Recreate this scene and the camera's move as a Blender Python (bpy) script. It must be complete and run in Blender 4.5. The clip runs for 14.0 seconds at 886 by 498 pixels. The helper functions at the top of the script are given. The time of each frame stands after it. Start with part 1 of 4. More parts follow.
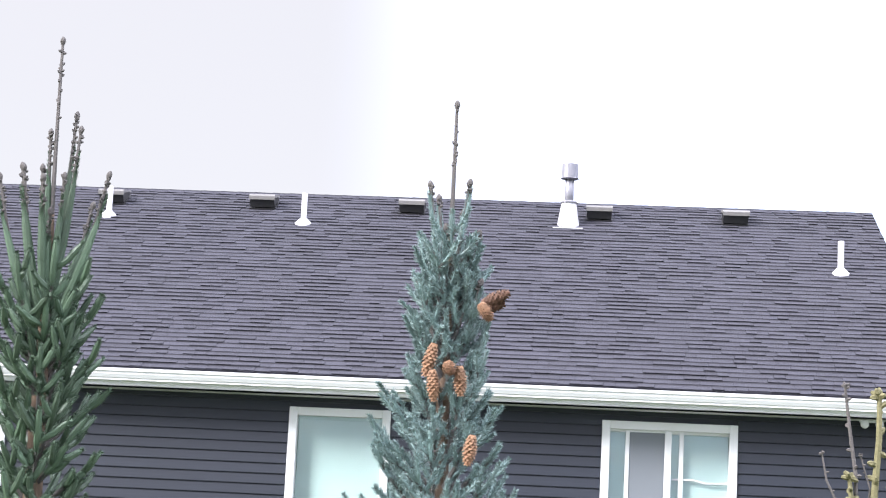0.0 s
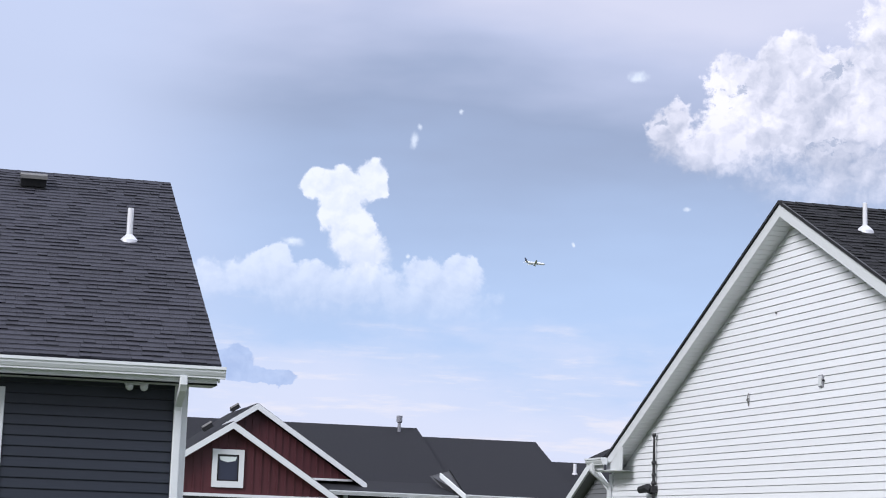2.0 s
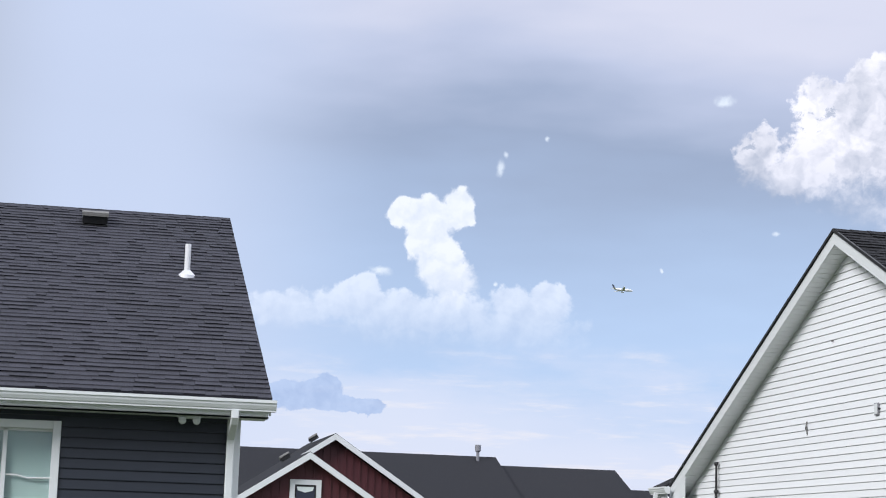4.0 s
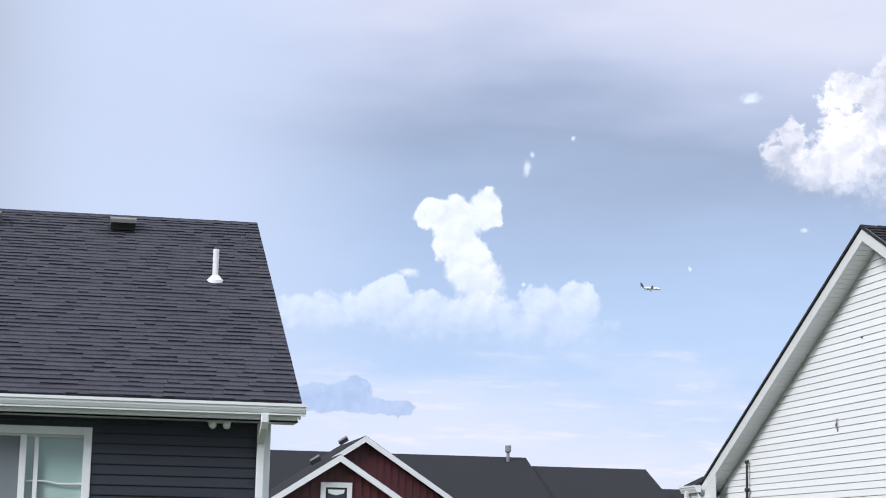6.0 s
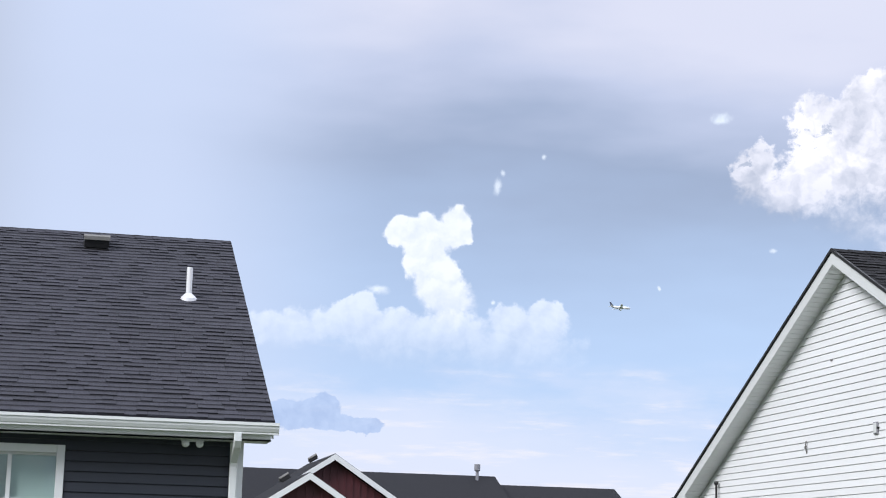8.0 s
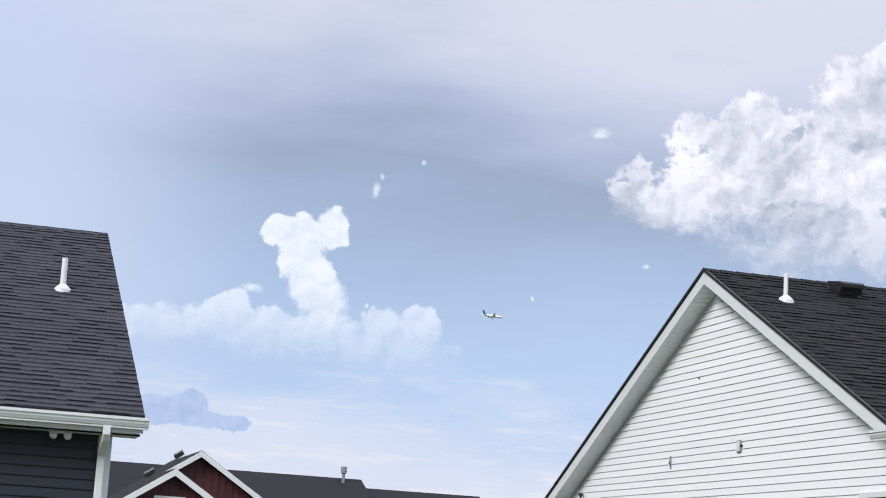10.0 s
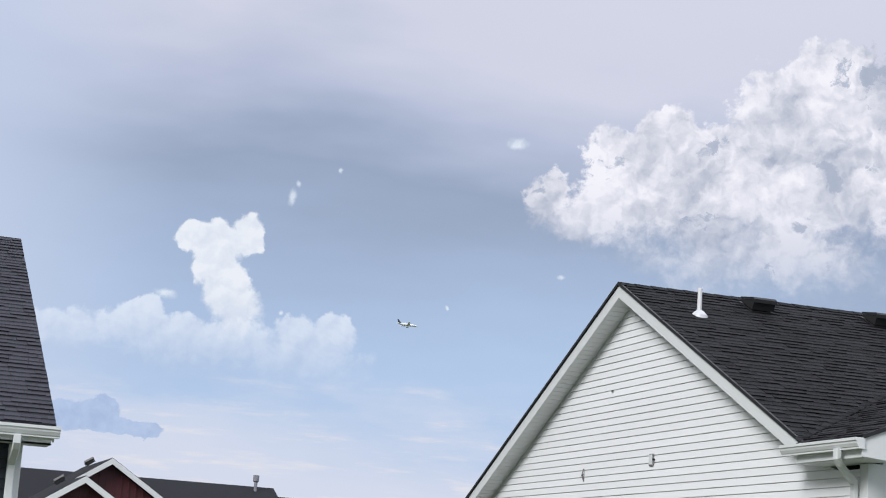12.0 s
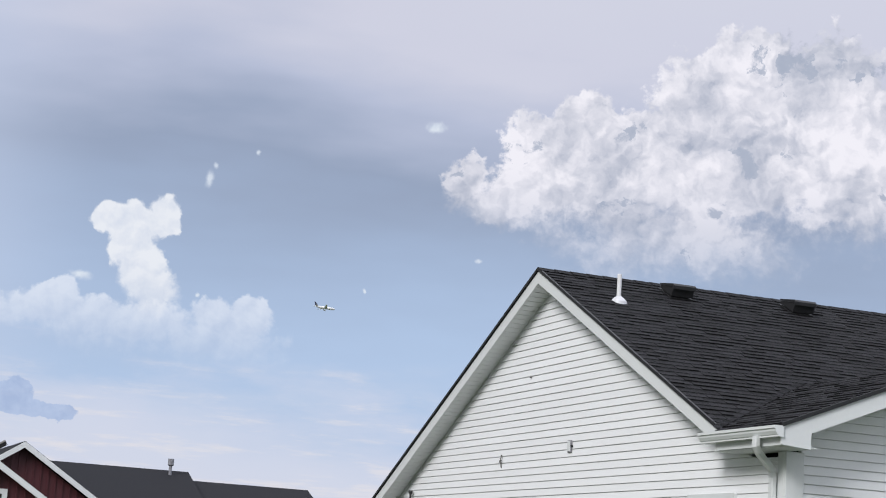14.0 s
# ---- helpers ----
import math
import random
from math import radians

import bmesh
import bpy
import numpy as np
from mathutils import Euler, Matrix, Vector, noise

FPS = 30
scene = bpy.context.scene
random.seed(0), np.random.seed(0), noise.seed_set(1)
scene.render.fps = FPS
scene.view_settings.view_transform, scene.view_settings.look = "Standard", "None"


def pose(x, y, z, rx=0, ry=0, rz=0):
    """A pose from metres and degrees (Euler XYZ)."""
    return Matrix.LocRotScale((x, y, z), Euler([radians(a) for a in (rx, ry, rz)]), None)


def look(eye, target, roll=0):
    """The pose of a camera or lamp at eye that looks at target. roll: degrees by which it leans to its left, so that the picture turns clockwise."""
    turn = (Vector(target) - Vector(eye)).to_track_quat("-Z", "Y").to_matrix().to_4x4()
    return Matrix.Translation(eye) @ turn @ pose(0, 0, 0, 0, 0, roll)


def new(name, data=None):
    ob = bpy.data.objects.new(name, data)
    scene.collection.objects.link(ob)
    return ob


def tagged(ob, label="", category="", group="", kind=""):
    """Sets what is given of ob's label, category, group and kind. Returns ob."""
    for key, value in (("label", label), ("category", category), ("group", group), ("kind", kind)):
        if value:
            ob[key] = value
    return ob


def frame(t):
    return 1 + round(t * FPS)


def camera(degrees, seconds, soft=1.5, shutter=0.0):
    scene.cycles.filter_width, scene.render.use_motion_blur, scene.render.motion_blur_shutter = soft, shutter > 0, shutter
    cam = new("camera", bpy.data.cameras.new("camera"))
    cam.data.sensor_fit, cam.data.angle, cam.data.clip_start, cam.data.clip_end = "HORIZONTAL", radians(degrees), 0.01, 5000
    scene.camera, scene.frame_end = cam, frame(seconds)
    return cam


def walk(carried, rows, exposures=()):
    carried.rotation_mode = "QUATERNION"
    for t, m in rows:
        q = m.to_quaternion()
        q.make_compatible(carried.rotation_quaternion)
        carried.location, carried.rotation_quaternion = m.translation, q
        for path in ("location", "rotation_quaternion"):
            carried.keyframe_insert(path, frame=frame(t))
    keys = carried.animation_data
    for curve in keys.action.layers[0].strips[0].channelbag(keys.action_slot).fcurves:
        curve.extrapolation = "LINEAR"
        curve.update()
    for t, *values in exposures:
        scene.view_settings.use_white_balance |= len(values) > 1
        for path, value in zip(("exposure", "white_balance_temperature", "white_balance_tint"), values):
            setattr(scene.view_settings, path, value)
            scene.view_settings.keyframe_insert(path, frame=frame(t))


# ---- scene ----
# camera: seconds, place, then turn to the right, tilt up and roll in degrees
cam = camera(26.966, 14.0, soft=1.1)
ROWS = [
    (0, -1.486, 0.898, 1.588, -4.728, 8.925, -2.803),
    (0.5, -1.041, 0.761, 1.558, 4.412, 8.621, -2.413),
    (1, -0.824, 0.717, 1.535, 11.161, 8.355, -2.087),
    (1.5, -0.582, 0.642, 1.537, 14.166, 8.399, -1.931),
    (2, -0.377, 0.431, 1.553, 14.622, 8.710, -2.007),
    (2.5, -0.295, 0.335, 1.565, 14.088, 9.056, -2.057),
    (3, -0.195, 0.182, 1.585, 13.370, 9.290, -2.123),
    (3.5, -0.028, 0.093, 1.587, 12.565, 9.471, -2.012),
    (4, 0.012, 0.082, 1.589, 11.854, 9.487, -1.803),
    (6.5, 0.012, 0.040, 1.594, 10.969, 9.570, -1.138),
    (7, 0.007, 0.023, 1.594, 11.056, 9.786, -1.104),
    (7.5, -0.000, -0.000, 1.600, 11.336, 9.949, -1.209),
    (8, -0.057, -0.049, 1.611, 11.920, 10.067, -1.495),
    (8.5, -0.104, -0.160, 1.605, 12.880, 10.086, -1.962),
    (11, -0.123, -0.145, 1.614, 17.372, 10.634, -3.829),
    (11.5, -0.143, -0.155, 1.630, 17.963, 10.739, -3.753),
    (12, -0.129, -0.151, 1.640, 18.453, 10.776, -3.746),
    (12.5, -0.136, -0.170, 1.635, 18.998, 10.752, -3.750),
    (13, -0.124, -0.141, 1.677, 19.654, 10.674, -3.553),
    (13.5, -0.111, -0.061, 1.685, 20.359, 10.578, -3.660),
    (14, -0.065, 0.081, 1.699, 21.076, 10.425, -3.678),
]


def held(x, y, z, turn, tilt, roll):
    return Matrix.Translation((x, y, z)) @ Euler((radians(90 + tilt), 0, radians(-turn)), "XYZ").to_matrix().to_4x4() @ pose(0, 0, 0, 0, 0, -roll)


# seconds, stops, white balance
EXPOSURES = [
    (0.0, 1.6, 6300, 15), (0.5, 1.5, 6150, 18), (0.8, 1.15, 6000, 22), (1.0, 0.8, 5950, 24), (1.5, 0.42, 5950, 18), (2.0, 0.15, 6050, 12), (3.0, 0.15, 6200, 9),
    (6.5, 0.25, 6150, 9), (8.5, 0.22, 6200, 9), (11.0, 0.06, 6250, 8), (14.0, -0.04, 6350, 9)]
walk(cam, [(r[0], held(*r[1:])) for r in ROWS], EXPOSURES)

# ---- world: cloudy sky ----
SUN_FROM = Vector((-0.8, -0.5, 0.62)).normalized()


def lin(r, g, b):
    return tuple(((c / 255 + 0.055) / 1.055) ** 2.4 if c > 10 else c / 255 / 12.92 for c in (r, g, b)) + (1.0,)


class Graph:
    """Small helper to write node trees as expressions."""

    def __init__(self, tree):
        self.tree = tree

    def node(self, kind, operation=None, use_clamp=None, interpolation_type=None, data_type=None, blend_type=None):
        n = self.tree.nodes.new(kind)
        if operation:
            n.operation = operation
        if use_clamp:
            n.use_clamp = True
        if interpolation_type:
            n.interpolation_type = interpolation_type
        if data_type:
            n.data_type = data_type
        if blend_type:
            n.blend_type = blend_type
        return n

    def put(self, value, socket):
        if isinstance(value, bpy.types.NodeSocket):
            self.tree.links.new(value, socket)
        elif value is not None:
            socket.default_value = value

    def math(self, op, a, b=None, c=None, clamp=False):
        n = self.node("ShaderNodeMath", operation=op, use_clamp=clamp)
        for v, s in zip((a, b, c), n.inputs):
            self.put(v, s)
        return n.outputs[0]

    def vec(self, op, a, b=None):
        n = self.node("ShaderNodeVectorMath", operation=op)
        self.put(a, n.inputs[0])
        self.put(b, n.inputs[1])
        return n.outputs["Value"] if op == "LENGTH" else n.outputs["Vector"]

    def xyz(self, x, y, z=0.0):
        n = self.node("ShaderNodeCombineXYZ")
        for v, s in zip((x, y, z), n.inputs):
            self.put(v, s)
        return n.outputs[0]

    def noise(self, vector, scale, detail=4.0, rough=0.55, out=0, lacunarity=2.0):
        n = self.node("ShaderNodeTexNoise")
        self.put(vector, n.inputs["Vector"])
        self.put(scale, n.inputs["Scale"])
        self.put(detail, n.inputs["Detail"])
        self.put(rough, n.inputs["Roughness"])
        self.put(lacunarity, n.inputs["Lacunarity"])
        return n.outputs[out]

    def ramp(self, x, lo, hi, smooth=True, to=(0.0, 1.0)):
        n = self.node("ShaderNodeMapRange", interpolation_type="SMOOTHSTEP" if smooth else "LINEAR")
        for v, s in zip((x, lo, hi, to[0], to[1]), n.inputs):
            self.put(v, s)
        return n.outputs[0]

    def mix(self, fac, a, b, mode="MIX"):
        n = self.node("ShaderNodeMix", data_type="RGBA", blend_type=mode)
        self.put(fac, n.inputs["Factor"])
        self.put(a, n.inputs[6])
        self.put(b, n.inputs[7])
        return n.outputs[2]

    def colours(self, x, stops):
        n = self.node("ShaderNodeValToRGB")
        e = n.color_ramp.elements
        while len(e) < len(stops):
            e.new(0.5)
        for el, (p, c) in zip(e, stops):
            el.position, el.color = p, c
        self.put(x, n.inputs[0])
        return n.outputs[0]


world = bpy.data.worlds.new("sky")
scene.world = world
world.use_nodes = True
world.node_tree.nodes.clear()
w = Graph(world.node_tree)
way = w.node("ShaderNodeTexCoord").outputs["Generated"]
split = w.node("ShaderNodeSeparateXYZ")
w.put(way, split.inputs[0])
az = w.math("MULTIPLY", w.math("ARCTAN2", split.outputs[0], split.outputs[1]), 57.2958)
el = w.math("MULTIPLY", w.math("ARCSINE", split.outputs[2]), 57.2958)
here = w.xyz(az, el)

air = w.node("ShaderNodeTexSky")
air.sky_type, air.sun_disc = "NISHITA", False
air.sun_elevation = math.asin(SUN_FROM.z)
air.sun_rotation = math.atan2(SUN_FROM.x, SUN_FROM.y)
clear = w.mix(1.0, air.outputs[0], (0.12, 0.12, 0.12, 1), "MULTIPLY")

# high veil of stratus, banded and slowly varying
flow = w.noise(w.vec("MULTIPLY", here, (0.055, 0.2, 0.0)), 1.0, 3.0, 0.5)
flow2 = w.noise(w.vec("MULTIPLY", here, (0.11, 0.34, 0.0)), 1.0, 4.0, 0.55)
lift = w.math("ADD", w.math("MULTIPLY", w.math("SUBTRACT", flow, 0.5), 7.0), w.math("MULTIPLY", w.math("SUBTRACT", flow2, 0.5), 4.0))
tilted = w.math("ADD", el, w.math("MULTIPLY", w.math("SUBTRACT", az, 12.0), 0.05))
level = w.math("DIVIDE", w.math("ADD", tilted, lift), 40.0)
veil = w.colours(level, [
    (0.0, lin(222, 220, 228)), (0.09, lin(214, 218, 234)), (0.15, lin(181, 200, 230)), (0.24, lin(169, 185, 213)),
    (0.325, lin(155, 166, 190)), (0.385, lin(190, 195, 216)), (0.44, lin(215, 214, 228)), (1.0, lin(236, 236, 240))])
# the sky goes grey and even towards the left
veil = w.mix(w.math("MULTIPLY", w.ramp(az, 11.0, 2.5), 0.9), veil, lin(201, 209, 231))
side = w.ramp(az, 0.5, -9.0)
veil = w.mix(side, veil, lin(147, 146, 145))
base_sky = w.mix(0.93, clear, veil)


def puffs(at, scale):
    """Rounded billows: cells of two sizes over noise."""
    n = w.node("ShaderNodeTexVoronoi")
    n.feature = "SMOOTH_F1"
    w.put(at, n.inputs["Vector"])
    n.inputs["Scale"].default_value = scale
    n.inputs["Detail"].default_value, n.inputs["Roughness"].default_value, n.inputs["Smoothness"].default_value = 3.0, 0.55, 0.35
    return w.math("SUBTRACT", 1.0, n.outputs["Distance"])


def cumulus(sky, blobs, warp, edge, crisp, bright, shade, relief, foot, body=0.0, holes=None, opaque=1.0, fade=1.0):
    """Cloud of overlapping lobes (azimuth, elevation, half width, half height in degrees), broken up by billows and noise."""
    n1 = w.noise(here, 0.8, 6.0, 0.6, 1)
    p = w.vec("ADD", here, w.vec("MULTIPLY", w.vec("SUBTRACT", n1, (0.5, 0.5, 0.5)), (warp, warp, 0.0)))
    near = None
    for a, e, ra, re in blobs:
        d = w.vec("LENGTH", w.vec("MULTIPLY", w.vec("SUBTRACT", p, (a, e, 0.0)), (1 / ra, 1 / re, 0.0)))
        near = d if near is None else w.math("SMOOTH_MIN", near, d, 0.3)
    inner = w.math("SUBTRACT", 1.0, near)
    high = puffs(p, relief[0])
    grain = w.noise(here, 3.4, 7.0, 0.62)
    field = w.math("ADD", w.math("ADD", inner, w.math("MULTIPLY", high, edge)), w.math("MULTIPLY", w.math("SUBTRACT", grain, 0.5), edge * 1.3))
    spread = w.ramp(el, foot[0], foot[1], True, (0.95, crisp))
    alpha = w.math("MULTIPLY", w.ramp(field, 0.0, spread), w.ramp(el, foot[0], foot[1], True, (opaque * fade, opaque)))
    lit = puffs(w.vec("ADD", p, (-0.16, 0.2, 0.0)), relief[0])
    tone = w.math("MULTIPLY_ADD", w.math("SUBTRACT", high, lit), relief[1], relief[2])
    tone = w.math("ADD", tone, w.math("MULTIPLY", w.math("SUBTRACT", grain, 0.5), relief[1] * 0.5))
    tone = w.math("ADD", tone, w.math("MULTIPLY", w.ramp(el, foot[0], foot[1]), relief[3]))
    if body:
        large = w.noise(w.vec("ADD", p, (3.0, 7.0, 0.0)), 0.36, 4.0, 0.55)
        tone = w.math("ADD", tone, w.math("MULTIPLY", w.math("SUBTRACT", large, 0.5), body))
    tone = w.math("ADD", tone, 0.0, None, True)
    colour = w.mix(tone, shade, bright)
    if holes:
        rent = w.noise(w.vec("ADD", p, (11.0, 2.0, 0.0)), 0.62, 7.0, 0.62)
        colour = w.mix(w.math("MULTIPLY", w.ramp(rent, 0.59, 0.635), 0.8), colour, holes)
    return w.mix(alpha, sky, colour)


# pale bank low over the roofs
bank_n = w.noise(w.vec("MULTIPLY", here, (0.3, 0.9, 0.0)), 1.0, 5.0, 0.6)
bank = w.ramp(w.math("ADD", el, w.math("MULTIPLY", w.math("SUBTRACT", bank_n, 0.5), -6.0)), 6.6, 3.6)
sky = w.mix(w.math("MULTIPLY", bank, 0.6), base_sky, lin(212, 216, 233))
streak = w.noise(w.vec("MULTIPLY", here, (0.28, 2.0, 0.0)), 1.0, 5.0, 0.6)
sky = w.mix(w.math("MULTIPLY", w.math("MULTIPLY", bank, w.ramp(streak, 0.5, 0.68)), 0.8), sky, lin(230, 226, 230))
# blue-grey cloud in front of it
sky = cumulus(sky, [(8.6, 4.6, 1.5, 0.3), (8.4, 5.0, 0.6, 0.55), (7.3, 4.8, 0.9, 0.5), (9.7, 4.5, 0.7, 0.3)], 0.9, 0.28, 0.14,
              lin(182, 198, 228), lin(166, 184, 218), (1.5, 1.0, 0.5, 0.0), (3.3, 4.2), opaque=0.85)
# the tower cloud: head, neck, spreading foot
TOWER_HEAD = [(11.4, 10.45, 1.05, 0.72), (10.6, 10.6, 0.62, 0.5), (12.35, 10.7, 0.6, 0.75), (11.45, 9.8, 0.85, 0.85), (11.75, 9.0, 0.82, 0.95), (12.15, 8.3, 0.95, 0.85)]
TOWER_FOOT = [(9.0, 7.6, 1.8, 0.85), (9.4, 8.15, 0.65, 0.55), (7.2, 7.4, 1.9, 0.75), (11.2, 7.3, 3.4, 1.0), (14.15, 7.7, 1.0, 0.8), (15.3, 7.85, 0.75, 0.85), (14.0, 6.9, 2.9, 1.0), (14.8, 7.4, 1.3, 0.85)]
sky = cumulus(sky, TOWER_FOOT, 0.75, 0.34, 0.2, lin(224, 230, 243), lin(190, 202, 226), (1.3, 0.55, 0.35, 0.5), (5.9, 8.6), 0.6, opaque=0.9, fade=0.3)
sky = cumulus(sky, TOWER_HEAD, 0.75, 0.3, 0.2, lin(240, 241, 246), lin(202, 211, 230), (1.3, 0.6, 0.35, 0.5), (7.0, 9.5), 0.5, opaque=0.95, fade=0.6)
# scraps beside it
sky = cumulus(sky, [(9.93, 8.75, 0.45, 0.2), (13.5, 8.44, 0.12, 0.1), (13.56, 12.05, 0.2, 0.36), (13.76, 12.45, 0.13, 0.14), (15.09, 12.96, 0.09, 0.11),
                    (18.73, 8.94, 0.07, 0.11), (22.26, 10.14, 0.14, 0.11), (20.6, 14.15, 0.42, 0.24)], 0.45, 0.3, 0.8,
              lin(230, 236, 244), lin(212, 220, 234), (3.0, 1.0, 0.6, 0.0), (2.0, 3.0), opaque=0.85)
# large broken cumulus to the right
HEAP = [(21.7, 12.4, 0.9, 1.0), (22.9, 11.8, 1.8, 0.8), (23.9, 13.6, 1.3, 1.3), (25.4, 14.5, 1.3, 1.4), (27.1, 13.3, 2.6, 2.0),
        (29.1, 15.2, 2.0, 1.8), (30.5, 16.3, 1.8, 1.5), (32.7, 15.1, 3.0, 2.5), (30.2, 12.8, 3.6, 1.8), (24.2, 12.5, 2.2, 1.3), (26.0, 12.2, 2.5, 1.4), (34.6, 13.2, 3.6, 2.8), (28.4, 10.9, 5.0, 1.6)]
sky = cumulus(sky, HEAP, 1.45, 0.46, 0.2, lin(248, 244, 250), lin(172, 178, 195), (0.8, 0.75, 0.52, 0.15), (10.0, 13.4), 3.0, lin(170, 178, 196), opaque=0.97, fade=0.5)
# above the view the veil brightens towards the hidden sun
glow = w.ramp(el, 19.0, 60.0)
sky = w.mix(1.0, sky, w.mix(glow, (1, 1, 1, 1), (2.6, 2.65, 2.8, 1)), "MULTIPLY")
back = w.node("ShaderNodeBackground")
w.put(sky, back.inputs["Color"])
back.inputs["Strength"].default_value = 1.0
out = w.node("ShaderNodeOutputWorld")
w.put(back.outputs[0], out.inputs["Surface"])

sun = new("sun", bpy.data.lights.new("sun", "SUN"))
sun.data.energy, sun.data.angle, sun.data.color = 2.8, radians(20), (1.0, 0.97, 0.95)
sun.matrix_world = look(SUN_FROM * 100, (0, 0, 0))

# ---- materials ----


def material(name, colour, rough=0.6, metal=0.0, vary=0.15, grain=40.0, stain=0.6, bump=0.15, stretch=(1, 1, 1), pieces=0.0, islands=0.0, spec=0.5, courses=0.0):
    """Painted or grained surface with grain, stains and small relief; pieces and islands vary single pieces."""
    m = bpy.data.materials.new(name)
    m.use_nodes = True
    g = Graph(m.node_tree)
    shader = m.node_tree.nodes["Principled BSDF"]
    at = g.vec("MULTIPLY", g.node("ShaderNodeTexCoord").outputs["Object"], stretch)
    fine = g.noise(at, grain, 5.0, 0.6)
    broad = g.noise(at, stain, 4.0, 0.55)
    value = g.math("ADD", g.math("MULTIPLY_ADD", g.math("SUBTRACT", fine, 0.5), vary * 2, 1.0), g.math("MULTIPLY", g.math("SUBTRACT", broad, 0.5), vary * 1.6))
    if pieces:
        value = g.math("ADD", value, g.math("MULTIPLY", g.math("SUBTRACT", g.node("ShaderNodeObjectInfo").outputs["Random"], 0.5), pieces * 2))
    if islands:
        value = g.math("ADD", value, g.math("MULTIPLY", g.math("SUBTRACT", g.node("ShaderNodeNewGeometry").outputs["Random Per Island"], 0.5), islands * 2))
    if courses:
        # printed line, with lap shade painted in, along the head of each exposed course
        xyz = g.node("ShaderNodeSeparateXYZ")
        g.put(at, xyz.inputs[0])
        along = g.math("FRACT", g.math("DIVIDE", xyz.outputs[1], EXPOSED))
        waver = g.noise(g.vec("MULTIPLY", at, (5.0, 7.0, 0.0)), 1.0, 2.0, 0.5)
        line = g.ramp(g.math("ADD", along, g.math("MULTIPLY", g.math("SUBTRACT", waver, 0.5), 0.2)), 0.62, 0.8)
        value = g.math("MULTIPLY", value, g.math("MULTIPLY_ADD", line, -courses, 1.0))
    tint = g.mix(1.0, (*colour, 1.0), g.xyz(value, value, value), "MULTIPLY")
    g.put(tint, shader.inputs["Base Color"])
    g.put(g.math("MULTIPLY_ADD", g.math("SUBTRACT", broad, 0.5), 0.25, rough, True), shader.inputs["Roughness"])
    shader.inputs["Metallic"].default_value = metal
    shader.inputs["Specular IOR Level"].default_value = spec
    if bump:
        b = g.node("ShaderNodeBump")
        b.inputs["Strength"].default_value, b.inputs["Distance"].default_value = bump, 0.01
        g.put(fine, b.inputs["Height"])
        g.put(b.outputs[0], shader.inputs["Normal"])
    return m


EXPOSED = 0.142
NAVY = material("navy_vinyl", (0.0165, 0.021, 0.032), 0.5, vary=0.12, grain=25, stretch=(0.3, 1, 3), pieces=0.06, spec=0.4)
WHITE_VINYL = material("white_vinyl", (0.82, 0.83, 0.85), 0.5, vary=0.03, grain=25, stretch=(1, 0.3, 3), pieces=0.025)
WHITE = material("white_metal_trim", (0.68, 0.70, 0.71), 0.42, vary=0.03, grain=20, bump=0.04)
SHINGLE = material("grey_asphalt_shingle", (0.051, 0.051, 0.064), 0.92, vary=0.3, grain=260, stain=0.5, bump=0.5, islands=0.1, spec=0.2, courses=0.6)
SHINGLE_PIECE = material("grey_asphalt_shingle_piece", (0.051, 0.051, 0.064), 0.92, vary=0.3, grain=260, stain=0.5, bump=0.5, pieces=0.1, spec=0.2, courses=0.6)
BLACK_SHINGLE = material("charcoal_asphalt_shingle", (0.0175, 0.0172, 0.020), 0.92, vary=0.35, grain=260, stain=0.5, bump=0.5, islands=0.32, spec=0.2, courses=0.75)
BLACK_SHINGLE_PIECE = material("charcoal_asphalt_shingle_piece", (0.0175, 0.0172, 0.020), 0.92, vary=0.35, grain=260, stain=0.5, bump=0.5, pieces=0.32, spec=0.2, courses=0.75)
FAR_SHINGLE = material("far_asphalt_shingle", (0.018, 0.0182, 0.022), 0.92, vary=0.4, grain=9, stain=0.4, bump=0.3, stretch=(1, 3, 1), spec=0.2)
DARK_METAL = material("black_metal", (0.012, 0.012, 0.014), 0.6, vary=0.2, bump=0.05)
GALV = material("galvanised_steel", (0.27, 0.27, 0.30), 0.45, 0.35, vary=0.12, grain=14, bump=0.05)
PVC = material("white_plastic_pipe", (0.72, 0.72, 0.74), 0.45, vary=0.05, bump=0.03)
LEAD = material("pale_flashing", (0.60, 0.60, 0.63), 0.5, 0.2, vary=0.1, grain=18, bump=0.08)
RED = material("red_vertical_siding", (0.068, 0.013, 0.018), 0.55, vary=0.14, grain=8, stretch=(3, 1, 0.3), bump=0.05)
GREY_VINYL = material("grey_vinyl", (0.16, 0.165, 0.175), 0.55, vary=0.08, grain=20, pieces=0.04)
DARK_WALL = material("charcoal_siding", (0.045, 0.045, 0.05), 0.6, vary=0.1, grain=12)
BLIND = material("white_window_blind", (0.70, 0.76, 0.75), 0.6, vary=0.03, grain=8, bump=0.02)
SCREEN = material("grey_insect_screen", (0.16, 0.18, 0.20), 0.7, vary=0.08, grain=300, bump=0.02)
ROOM = material("dim_room_wall", (0.25, 0.25, 0.25), 0.9, bump=0)
BARK = material("spruce_bark", (0.11, 0.075, 0.05), 0.9, vary=0.35, grain=60, bump=0.6, stretch=(1, 1, 0.4))
TWIG = material("brown_twig", (0.10, 0.092, 0.088), 0.85, vary=0.3, grain=90, bump=0.4)
